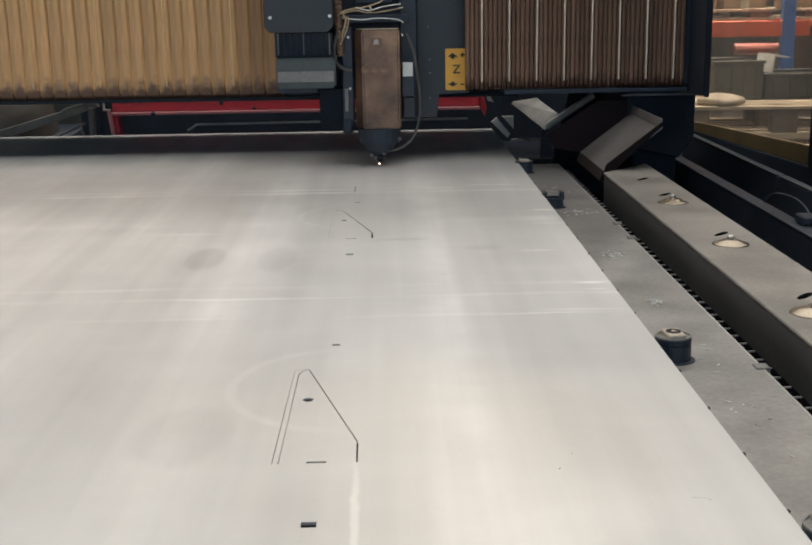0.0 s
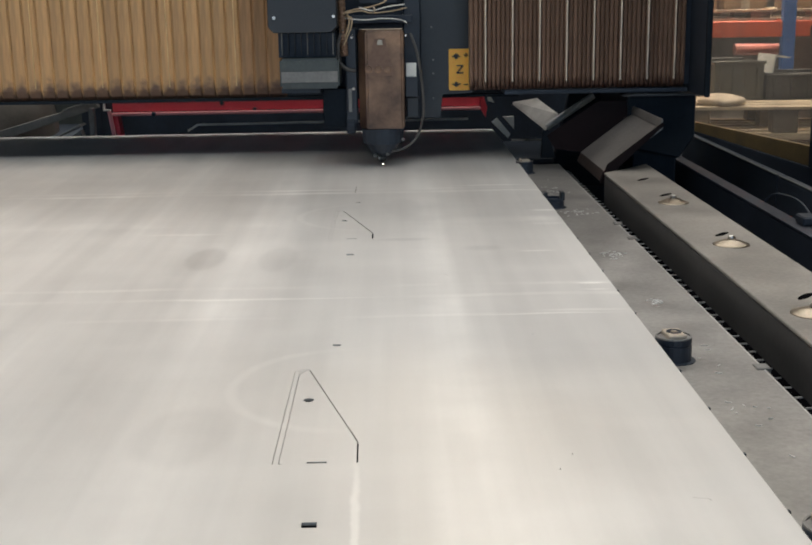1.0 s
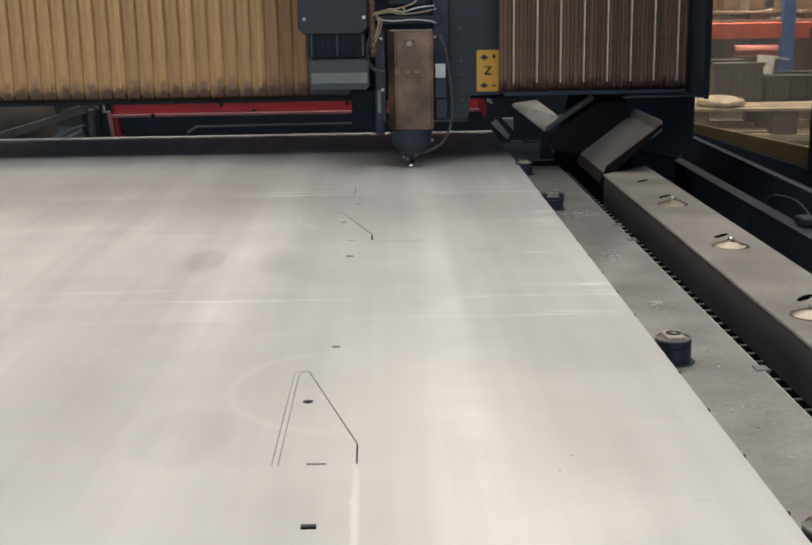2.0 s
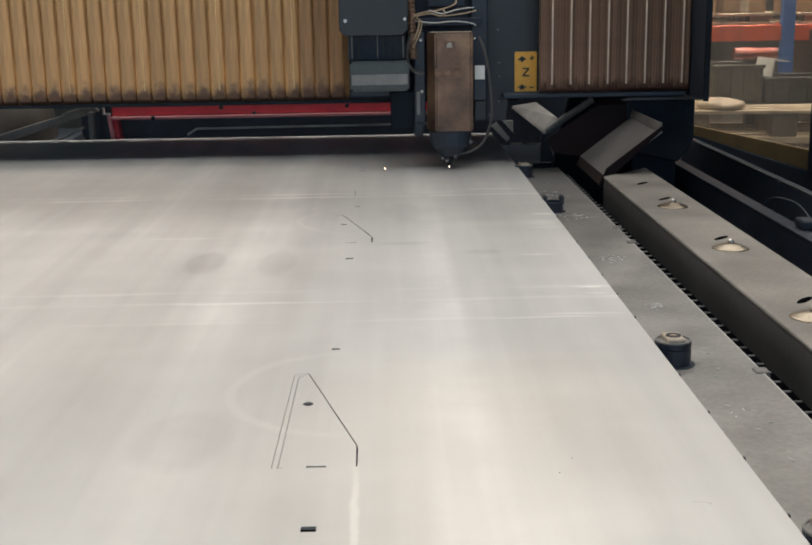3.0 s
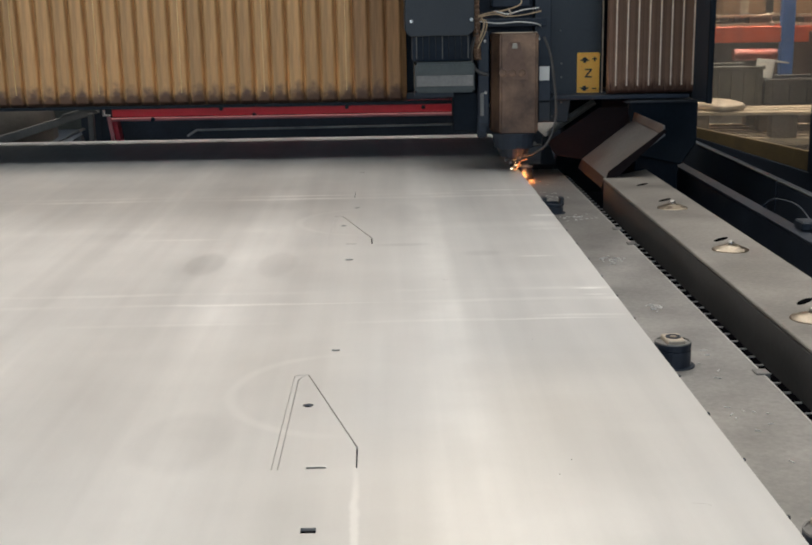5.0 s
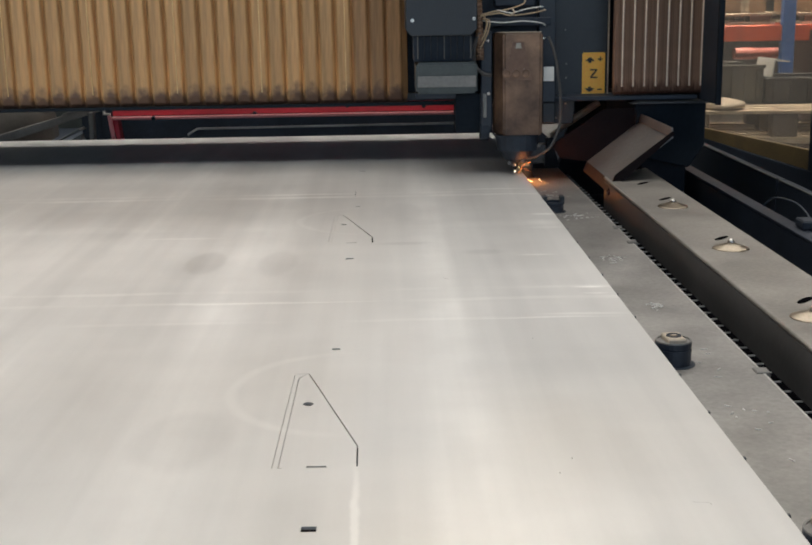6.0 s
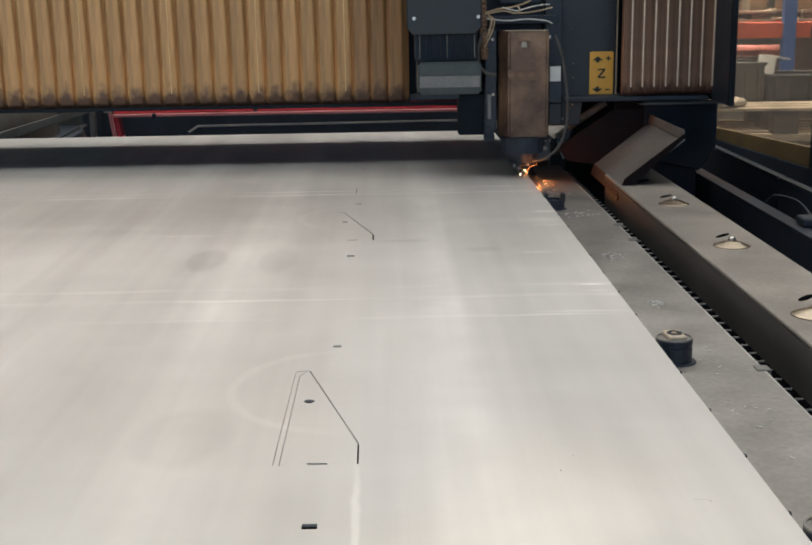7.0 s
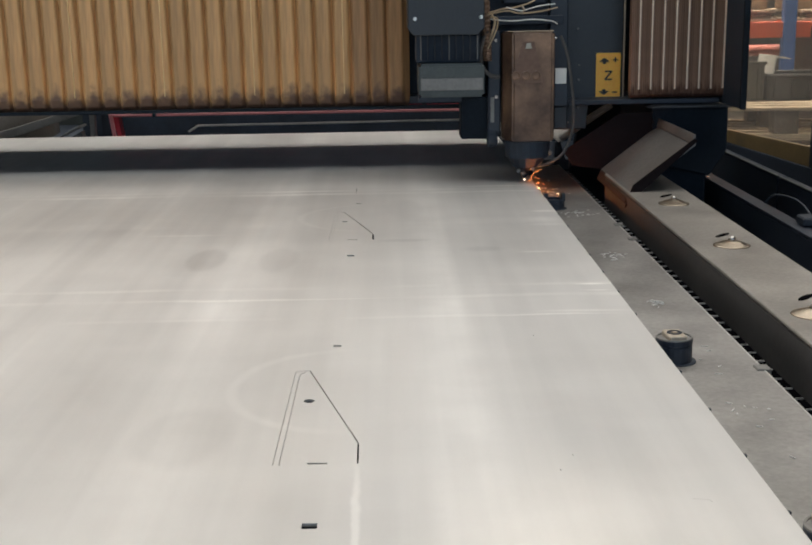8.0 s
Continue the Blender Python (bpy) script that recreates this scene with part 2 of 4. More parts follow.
M_CREAM = material("pale_worn_insert", (0.56, 0.48, 0.38), 0.5, 0.2, 0.15, 40, 0.05, 220)
M_STEEL = material("bright_steel", (0.62, 0.60, 0.57), 0.28, 1.0, 0.1, 25, 0.04, 220)
M_RED = material("red_enamel", (0.86, 0.085, 0.115), 0.4, 0.0, 0.1, 6, 0.03, 120)
M_GREY = material("galvanised_grey", (0.22, 0.215, 0.205), 0.5, 0.4, 0.2, 12, 0.1, 120)
# near-black for the chute; on its rear sheet the colour is painted shade
M_CHUTEDARK = material("near_black_chute", (0.011, 0.006, 0.007), 0.6, 0.0, 0.3, 8, 0.1, 120, spec=0.12)
M_RUSTLIP = material("rusty_lip", (0.034, 0.025, 0.022), 0.6, 0.2, 0.3, 12, 0.1, 120)
M_HOLE = material("hole_black", (0.004, 0.004, 0.005), 0.9, 0.0, 0.2, 20, 0.0, 100, spec=0.0)
M_DOME = material("brassy_washer", (0.36, 0.31, 0.245), 0.37, 1.0, 0.12, 25, 0.04, 220)
M_TICK = material("scuffed_pin_steel", (0.5, 0.49, 0.47), 0.45, 0.1, 0.15, 25, 0.04, 220)
M_CHIP = material("bright_metal_chips", (0.80, 0.80, 0.78), 0.4, 0.2, 0.1, 25, 0.0, 220)
# paler than the beam's red: on the flange this paints a reflection
M_PINK = material("pale_pink_red", (0.88, 0.34, 0.36), 0.4, 0.0, 0.12, 8, 0.03, 120)
M_CHUTE = material("chute_steel", (0.235, 0.222, 0.212), 0.5, 0.5, 0.2, 9, 0.12, 120)
M_HOOD = material("sooty_grey_hood", (0.085, 0.078, 0.070), 0.5, 0.3, 0.35, 7, 0.12, 120)
M_SOOT = material("matt_soot_black", (0.011, 0.017, 0.025), 0.75, 0.0, 0.3, 8, 0.1, 90, spec=0.2)
M_SIDE = material("near_black_side", (0.052, 0.052, 0.052), 0.5, 0.0, 0.3, 9, 0.1, 120)
M_FLOOR = material("concrete_floor", (0.22, 0.21, 0.195), 0.75, 0.0, 0.15, 1.5, 0.2, 60)
M_WALL = material("hall_wall_panel", (0.20, 0.19, 0.18), 0.7, 0.0, 0.08, 1.0, 0.05, 40)
M_CEIL = material("hall_ceiling_sheet", (0.22, 0.22, 0.22), 0.7, 0.0, 0.06, 1.0, 0.05, 40)
# weak glow for the panes of the added roof lights
M_SKYL = glow("added_rooflight_pane", (1.0, 0.97, 0.91), 0.2)
M_LABEL = material("yellow_sticker", (1.0, 0.50, 0.07), 0.45, 0.0, 0.06, 30, 0.02, 200)
M_INK = material("black_ink", (0.02, 0.018, 0.015), 0.5, 0.0, 0.1, 30, 0.0, 200)
M_WHITE = material("white_paper", (0.80, 0.80, 0.76), 0.55, 0.0, 0.05, 30, 0.02, 200)
M_CABLE = material("grey_cable", (0.10, 0.095, 0.09), 0.5, 0.0, 0.2, 40, 0.1, 300)
M_HOSE = material("tan_hose", (0.22, 0.13, 0.08), 0.5, 0.1, 0.25, 30, 0.1, 300)
M_WIRE = material("ochre_wire", (0.55, 0.41, 0.26), 0.45, 0.0, 0.15, 40, 0.05, 300)
M_MOTOR = material("grey_green_casing", (0.07, 0.083, 0.082), 0.45, 0.1, 0.2, 14, 0.05, 150)
M_YELLOW = material("yellow_strip", (0.22, 0.155, 0.07), 0.5, 0.0, 0.25, 9, 0.05, 120)
M_BLUE = material("blue_upright", (0.05, 0.17, 0.50), 0.45, 0.0, 0.1, 6, 0.03, 120)
M_ORANGE = material("orange_rack_beam", (0.75, 0.13, 0.05), 0.45, 0.0, 0.1, 6, 0.03, 120)
M_DULLRED = material("dull_red_paint", (0.34, 0.10, 0.075), 0.6, 0.0, 0.2, 9, 0.05, 120)
M_PALEGREY = material("dusty_pale_steel", (0.60, 0.585, 0.56), 0.5, 0.2, 0.2, 12, 0.1, 120)
M_WOOD = material("pale_pallet_wood", (0.50, 0.41, 0.295), 0.7, 0.0, 0.2, 7, 0.15, 90, (1, 6, 6), per_piece=0.2)
M_WOODDARK = material("grey_pallet_block", (0.16, 0.125, 0.09), 0.75, 0.0, 0.2, 7, 0.15, 90, per_piece=0.25)
M_BINDARK = material("dark_crate", (0.05, 0.05, 0.048), 0.6, 0.0, 0.2, 9, 0.05, 120)
M_BINGREEN = material("grey_green_crate", (0.11, 0.11, 0.095), 0.6, 0.0, 0.2, 9, 0.05, 120)
M_BINBROWN = material("dark_brown_crate", (0.075, 0.05, 0.04), 0.6, 0.0, 0.25, 9, 0.05, 120)
M_CARTON = material("brown_carton", (0.36, 0.23, 0.13), 0.75, 0.0, 0.12, 5, 0.05, 120, per_piece=0.2)
M_SPARK = glow("white_hot_spark", (1.0, 0.62, 0.28), 26.0)
M_SPOT = glow("glowing_cut", (1.0, 0.85, 0.65), 14.0)
M_STREAK = glow("pale_spark", (1.0, 0.66, 0.50), 3.5)
M_FLAME = glow("orange_spark", (1.0, 0.30, 0.09), 4.5)
M_CORE = glow("spark_core", (1.0, 0.30, 0.08), 1400.0)

# ---------------------------------------------------------------- mesh helpers


def finish(bm, name, mat, smooth=False):
    me = bpy.data.meshes.new(name)
    bmesh.ops.recalc_face_normals(bm, faces=bm.faces[:])
    bm.to_mesh(me)
    bm.free()
    me.materials.append(mat)
    if smooth:
        for p in me.polygons:
            p.use_smooth = True
    return me


def part(name, bm, mat, parent=None, label="", smooth=False):
    """Links a bmesh as one mesh object under a thing or a part."""
    ob = new(name, finish(bm, name, mat, smooth))
    if parent is not None:
        ob.parent = parent
    if label:
        ob["label"] = label
    return ob


def empty(name, m=None, parent=None):
    ob = new(name)
    if m is not None:
        ob.matrix_basis = m
    if parent is not None:
        ob.parent = parent
    return ob


def box(x0, x1, y0, y1, z0, z1, bevel=0.002, seg=1, bm=None):
    bm2 = bmesh.new()
    bmesh.ops.create_cube(bm2, size=1)
    for v in bm2.verts:
        v.co = Vector(((x0 + x1) / 2 + v.co.x * (x1 - x0), (y0 + y1) / 2 + v.co.y * (y1 - y0), (z0 + z1) / 2 + v.co.z * (z1 - z0)))
    if bevel:
        bmesh.ops.bevel(bm2, geom=bm2.edges[:], offset=bevel, segments=seg, affect="EDGES", clamp_overlap=True)
    return merge(bm, bm2)


def merge(bm, other):
    if bm is None:
        return other
    me = bpy.data.meshes.new("tmp")
    other.to_mesh(me)
    other.free()
    bm.from_mesh(me)
    bpy.data.meshes.remove(me)
    return bm


def prism(outline, axis, a, b, bevel=0.0, bm=None, seg=1):
    """Extrudes a closed outline, given in the two other axes in order, from a to b along the axis."""
    bm2 = bmesh.new()
    idx = {"x": (1, 2, 0), "y": (0, 2, 1), "z": (0, 1, 2)}[axis]

    def put(p, w):
        c = [0, 0, 0]
        c[idx[0]], c[idx[1]], c[idx[2]] = p[0], p[1], w
        return bm2.verts.new(c)

    lo, hi = [put(p, a) for p in outline], [put(p, b) for p in outline]
    bm2.faces.new(lo)
    bm2.faces.new(hi)
    k = len(outline)
    for i in range(k):
        bm2.faces.new((lo[i], lo[(i + 1) % k], hi[(i + 1) % k], hi[i]))
    if bevel:
        bmesh.ops.bevel(bm2, geom=bm2.edges[:], offset=bevel, segments=seg, affect="EDGES", clamp_overlap=True)
    return merge(bm, bm2)


def lathe(profile, m=None, seg=20, bm=None):
    """Turns a profile of (radius, height) about z."""
    bm2 = bmesh.new()
    rings = []
    for r, z in profile:
        if r < 1e-6:
            rings.append([bm2.verts.new((0, 0, z))])
        else:
            rings.append([bm2.verts.new((r * math.cos(a), r * math.sin(a), z)) for a in np.linspace(0, 2 * math.pi, seg, endpoint=False)])
    for p, q in zip(rings, rings[1:]):
        for i in range(seg):
            j = (i + 1) % seg
            if len(p) == 1 and len(q) == 1:
                continue
            if len(p) == 1:
                bm2.faces.new((p[0], q[i], q[j]))
            elif len(q) == 1:
                bm2.faces.new((p[i], p[j], q[0]))
            else:
                bm2.faces.new((p[i], p[j], q[j], q[i]))
    for ring in (rings[0], rings[-1]):
        if len(ring) > 1:
            bm2.faces.new(ring)
    if m is not None:
        bm2.transform(m)
    return merge(bm, bm2)


def tube(points, radius, seg=8, bm=None, rings=0.0, steps=6):
    """A round cable along a smooth curve through the points; rings: depth of corrugation."""
    pts = [Vector(p) for p in points]
    path = []
    for i in range(len(pts) - 1):
        p0, p1, p2, p3 = pts[max(i - 1, 0)], pts[i], pts[i + 1], pts[min(i + 2, len(pts) - 1)]
        for s in range(steps):
            u = s / steps
            path.append(0.5 * ((2 * p1) + (p2 - p0) * u + (2 * p0 - 5 * p1 + 4 * p2 - p3) * u * u + (3 * p1 - p0 - 3 * p2 + p3) * u ** 3))
    path.append(pts[-1])
    bm2 = bmesh.new()
    loops = []
    for i, p in enumerate(path):
        d = (path[min(i + 1, len(path) - 1)] - path[max(i - 1, 0)]).normalized()
        a = d.orthogonal().normalized() if not loops else (side - d * side.dot(d)).normalized()
        side = a
        b = d.cross(a)
        r = radius * (1 - rings * (i % 2))
        loops.append([bm2.verts.new(p + (a * math.cos(t) + b * math.sin(t)) * r) for t in np.linspace(0, 2 * math.pi, seg, endpoint=False)])
    for p, q in zip(loops, loops[1:]):
        for i in range(seg):
            bm2.faces.new((p[i], p[(i + 1) % seg], q[(i + 1) % seg], q[i]))
    bm2.faces.new(loops[0])
    bm2.faces.new(loops[-1])
    return merge(bm, bm2)


def rod(p, q, r, seg=8, bm=None):
    return tube([p, q], r, seg, bm, steps=1)


# ---------------------------------------------------------------- hall
def hall():
    tagged(part("floor", box(-14, 14, -10, 20, -0.2, 0.0, 0), M_FLOOR), "grey concrete floor of a factory hall", "floor", kind="structure")
    for name, b in (("wall_west", (-14.2, -14, -10, 20, 0, 7.2)), ("wall_east", (14, 14.2, -10, 20, 0, 7.2)),
                    ("wall_south_1", (-14.2, -6.0, -10.2, -10, 0, 7.2)), ("wall_south_2", (6.0, 14.2, -10.2, -10, 0, 7.2)),
                    ("wall_south_3", (-6.0, 6.0, -10.2, -10, 0, 1.4)), ("wall_south_4", (-6.0, 6.0, -10.2, -10, 4.4, 7.2)), ("wall_north", (-14.2, 14.2, 20, 20.2, 0, 7.2))):
        tagged(part(name, box(*b, 0), M_WALL), "pale factory hall wall of sheet panels", "wall", kind="structure")
    tagged(part("ceiling", box(-14.2, 14.2, -10.2, 20.2, 7.2, 7.4, 0), M_CEIL), "light grey factory hall ceiling", "ceiling", kind="structure")
    # unseen window band, added to give the rear fill lamp an opening
    win = empty("added_window_1", pose(0, -10.1, 0))
    tagged(win, "added steel-framed window band, unseen, around the fill lamp", "window", kind="structure")
    for z in (1.401, 4.36):
        part("frame_rail", box(-6, 6, -0.03, 0.03, z, z + 0.039, 0.002), M_GREY, win)
    for i in range(9):
        x = -5.97 + i * 1.4925
        part("mullion", box(x - 0.025, x + 0.025, -0.03, 0.03, 1.441, 4.359, 0.002), M_GREY, win)


hall()


def skylight(k, x, y, sx, sy):
    """Unseen roof light added around a lamp: steel frame, glazing bars and a milky pane over the opening."""
    t = empty("skylight_%d" % k, pose(x, y, 6.93))
    tagged(t, "added unseen roof light with milky panes in a steel frame", "skylight", kind="structure")
    for s in (-1, 1):
        part("frame_rail", box(-sx / 2 - 0.06, sx / 2 + 0.06, s * (sy / 2 + 0.03) - 0.03, s * (sy / 2 + 0.03) + 0.03, 0, 0.268, 0.004), M_GREY, t)
        part("frame_end", box(s * (sx / 2 + 0.03) - 0.03, s * (sx / 2 + 0.03) + 0.03, -sy / 2 + 0.001, sy / 2 - 0.001, 0, 0.268, 0.004), M_GREY, t)
    part("pane", box(-sx / 2 + 0.002, sx / 2 - 0.002, -sy / 2 + 0.002, sy / 2 - 0.002, 0.24, 0.26, 0), M_SKYL, t, "milky glowing pane")


for k, spot in enumerate(((-0.5, 0.0, 10.0, 1.4), (-0.5, 1.9, 10.0, 1.2), (-0.5, 3.85, 10.0, 0.9), (0.5, 7.2, 12.0, 1.6), (3.6, 9.0, 5.0, 1.4))):
    skylight(k + 1, *spot)


def high_bay():
    """Round high-bay lamp hung from the ceiling."""
    t = empty("ceiling_lamp", pose(0.75, 10.4, 6.6))
    tagged(t, "round warm high-bay lamp hanging from the ceiling", "ceiling lamp")
    part("shade", lathe([(0.50, 0.0), (0.48, 0.05), (0.16, 0.28), (0.10, 0.30), (0.10, 0.42), (0, 0.42)], seg=28), M_GREY, t)
    part("chain", rod((0, 0, 0.42), (0, 0, 0.6), 0.01), M_DARK, t)


high_bay()


# ---------------------------------------------------------------- sheet and machine bed
def strip(points, width):
    """Closed outline of a narrow cut that follows the points."""
    pts = [Vector((p[0], p[1])) for p in points]
    left, right = [], []
    for i, p in enumerate(pts):
        d0 = (p - pts[i - 1]).normalized() if i else None
        d1 = (pts[i + 1] - p).normalized() if i + 1 < len(pts) else None
        d = ((d0 or d1) + (d1 or d0)).normalized()
        nrm = Vector((-d.y, d.x)) * (width / 2)
        left.append(p + nrm)
        right.append(p - nrm)
    return left + right[::-1]


def rect(x, y, w, h):
    return [Vector(p) for p in ((x - w / 2, y - h / 2), (x + w / 2, y - h / 2), (x + w / 2, y + h / 2), (x - w / 2, y + h / 2))]


def cut_pattern(oy, finished):
    """One nested workpiece: two small windows, a slot, a round hole and the open kerf of a tapered bracket."""
    holes = [rect(-0.0775, oy - 0.133, 0.0135, 0.0105), rect(-0.079, oy + 0.0045, 0.0195, 0.0042), rect(-0.077, oy + 0.396, 0.0105, 0.0075)]
    holes.append([Vector((-0.099 + 0.0062 * math.cos(a), oy + 0.186 + 0.0062 * math.sin(a))) for a in np.linspace(0, 2 * math.pi, 16, endpoint=False)])
    holes.append(strip([(-0.121, oy + 0.2945), (-0.1055, oy + 0.2955), (-0.0405, oy + 0.056), (-0.0398, oy + 0.003)], 0.0017 if finished else 0.0026))
    holes.append(strip([(-0.1222, oy + 0.2915), (-0.1224, oy + 0.002)], 0.0007 if finished else 0.0004))
    holes.append(strip([(-0.109, oy + 0.2915), (-0.1165, oy + 0.279), (-0.1163, oy + 0.002), (-0.1120, oy + 0.002)], 0.0009 if finished else 0.0004))
    return holes


def metal_sheet():
    x0, x1, y0, y1 = -1.663, 0.337, -0.08, 3.92
    loops = [[Vector(p) for p in ((x0, y0), (x1, y0), (x1, y1), (x0, y1))]]
    for oy, finished in ((1.056, True), (2.129, False)):
        loops += cut_pattern(oy, finished)
    loops.append(rect(-0.078, 3.068, 0.0135, 0.0105))
    loops.append(strip([(-0.087, 2.66), (-0.087, 2.75)], 0.0012))
    loops.append(strip([(0.078, 1.836), (0.088, 1.830)], 0.0009))
    loops.append(strip([(0.262, 0.962), (0.276, 0.960), (0.2775, 0.955)], 0.0006))
    for x, y in ((0.154, 1.033), (0.171, 1.069), (0.182, 1.484)):
        loops.append(rect(x, y, 0.0012, 0.003))
    bm = bmesh.new()
    for loop in loops:
        vs = [bm.verts.new((p.x, p.y, 0)) for p in loop]
        for i in range(len(vs)):
            bm.edges.new((vs[i], vs[(i + 1) % len(vs)]))
    bmesh.ops.triangle_fill(bm, edges=bm.edges[:], use_beauty=True, use_dissolve=False)
    ret = bmesh.ops.extrude_face_region(bm, geom=bm.faces[:])
    bmesh.ops.translate(bm, verts=[v for v in ret["geom"] if isinstance(v, bmesh.types.BMVert)], vec=(0, 0, -0.003))
    ob = part("metal_sheet", bm, M_SHEET)
    ob.location.z = SHEET_Z
    tagged(ob, "large satin aluminium sheet with cut slots and bracket outlines", "metal sheet")


metal_sheet()


def bed():
    """Machine table: slats under the sheet, side plate, roller supports, guard beam."""
    table = empty("cutting_table")
    tagged(table, "dark steel cutting table with support slats under the sheet", "machine table")
    part("table_base", box(-1.75, 0.46, -0.3, 4.0, 0.0, 0.60, 0.004), M_SOOT, table)
    part("side_frame", box(-1.75, -1.68, -0.3, 4.0, 0.60, 0.885, 0.003), M_DARK, table)
    for i in range(30):
        y = 0.02 + i * 0.132
        part("slat", box(-1.66, 0.30, y, y + 0.005, 0.60, 0.894, 0), M_SOOT, table)
        if y < 3.2:
            part("slat_tip", box(0.3005, 0.3445, y, y + 0.004, 0.8725, 0.8935, 0), M_DARKER, table)
    plate = empty("side_plate")
    tagged(plate, "worn grey steel side plate along the cutting table", "machine plate")
    part("plate", box(0.30, 0.467, -0.3, 3.26, 0.845, 0.872, 0.0015), M_PLATE, plate)
    part("worn_edge", box(0.4642, 0.4668, -0.3, 3.26, 0.8721, 0.8727, 0.0002), M_TICK, plate, "bright worn edge")
    for y in (0.95, 1.40, 2.21, 2.36):
        part("notch_block", box(0.456, 0.474, y, y + 0.02, 0.86, 0.8745, 0.001), M_GREY, plate)


bed()


def roller(x, y, lit):
    """Ball support: black cup with a steel insert and a ball."""
    t = empty("ball_support", pose(x, y, 0.872))
    tagged(t, "round black sheet support with a steel ball insert" if lit else "round black sheet support with a notched open top", "sheet support", "sheet supports along the table edge")
    part("socket", lathe([(0.0268, 0.0), (0.0268, 0.0012), (0, 0.0012)], pose(0.002, -0.001, 0), 24), M_DARKER, t)
    h = 0.0 if lit else -0.009
    part("cup", lathe([(0.0235, 0.0013), (0.0235, 0.022 + h), (0.0222, 0.0225 + h), (0.0222, 0.0245 + h), (0.0235, 0.025 + h), (0.0235, 0.031 + h), (0.0215, 0.0315 + h), (0.0215, 0.026 + h), (0, 0.026 + h)], seg=28), M_DARK, t)
    if lit:
        part("rim", lathe([(0.0236, 0.0315), (0.0232, 0.033), (0.021, 0.033), (0.0208, 0.0268), (0, 0.0268)], seg=28), M_GREY, t, "worn steel rim")
        part("wedge", prism([(-0.010, -0.019), (0.013, -0.017), (0.011, 0.018), (-0.013, 0.016)], "z", 0.027, 0.038, 0.0015), M_CREAM, t, "pale worn wedge insert")
        part("ring", lathe([(0.0100, 0.0381), (0.0096, 0.0390), (0.0080, 0.0390), (0.0075, 0.0382), (0, 0.0382)], seg=20), M_DARK, t)
        part("ball", lathe([(0.0050, 0.0383), (0.0040, 0.0392), (0, 0.0396)], seg=14), M_DOME, t, smooth=True)
    else:
        for s in (-1, 1):
            part("prong", box(s * 0.019 - 0.0045, s * 0.019 + 0.0045, -0.012, 0.012, 0.018, 0.036, 0.001), M_ANTH, t)
    return t


roller(0.361, 0.893, True)
roller(0.361, 1.45, True)
roller(0.359, 2.575, False)
roller(0.353, 3.10, True)


def guard_beam():
    """Grey box beam with slots and dome-headed fixings, beside the table."""
    t = empty("guard_beam")
    tagged(t, "grey steel box beam with slotted holes and dome fixings", "machine beam")
    # sides are coloured much darker than the top plate
    part("beam_body", prism([(0.505, -0.3), (0.634, -0.3), (0.634, 2.89), (0.505, 2.755)], "z", 0.70, 0.915, 0.003), M_SIDE, t, "near-black side")
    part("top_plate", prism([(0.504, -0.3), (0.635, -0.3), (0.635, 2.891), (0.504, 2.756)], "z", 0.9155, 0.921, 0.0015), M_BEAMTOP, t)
    for x, y in ((0.574, 2.644), (0.576, 2.43), (0.579, 2.011), (0.575, 1.574), (0.575, 1.16)):
        ring = [(x + 0.016 * math.cos(a) + 0.004 * math.sin(a), y + 0.013 * math.sin(a) + 0.013 * math.cos(a)) for a in np.linspace(0, 2 * math.pi, 14, endpoint=False)]
        part("slot_hole", prism(ring, "z", 0.9195, 0.9214), M_HOLE, t)
    for x, y in ((0.570, 2.335), (0.571, 1.925), (0.555, 1.484)):
        d = part("dome_fixing", lathe([(0.031, 0.921), (0.030, 0.9225), (0.026, 0.9238), (0.025, 0.9240), (0.016, 0.9280), (0.0095, 0.9298), (0, 0.9300)], seg=22), M_DOME, t, "brassy steel dome", True)
        part("pin", lathe([(0.0062, 0.9295), (0.0060, 0.9335), (0.0048, 0.9358), (0.0028, 0.9372), (0, 0.9378)], seg=14), M_STEEL, d, "polished steel pin", True)
        d.location = (x, y, 0)


guard_beam()


def swarf():
    """Thin loose metal chips in small drifts on the side plate."""
    rng = random.Random(11)
    bm = bmesh.new()
    for cx, cy, sx, sy, k in ((0.395, 2.50, 0.03, 0.05, 26), (0.40, 2.08, 0.02, 0.03, 26), (0.405, 1.74, 0.014, 0.022, 22), (0.41, 1.30, 0.03, 0.2, 14), (0.39, 2.8, 0.03, 0.1, 16)):
        for _ in range(k):
            x, y, a, ln = cx + rng.gauss(0, sx / 2), cy + rng.gauss(0, sy / 2), rng.uniform(0, 3.14), rng.uniform(0.0015, 0.005)
            if not 0.345 < x < 0.46:
                continue
            chip = box(-ln, ln, -0.0006, 0.0006, 0, 0.0009, 0)
            chip.transform(pose(x, y, 0.8722, 0, 0, math.degrees(a)))
            bm = merge(bm, chip)
    tagged(part("metal_chips", bm, M_CHIP), "thin loose metal chips on the side plate", "metal chips", kind="stuff")


swarf()


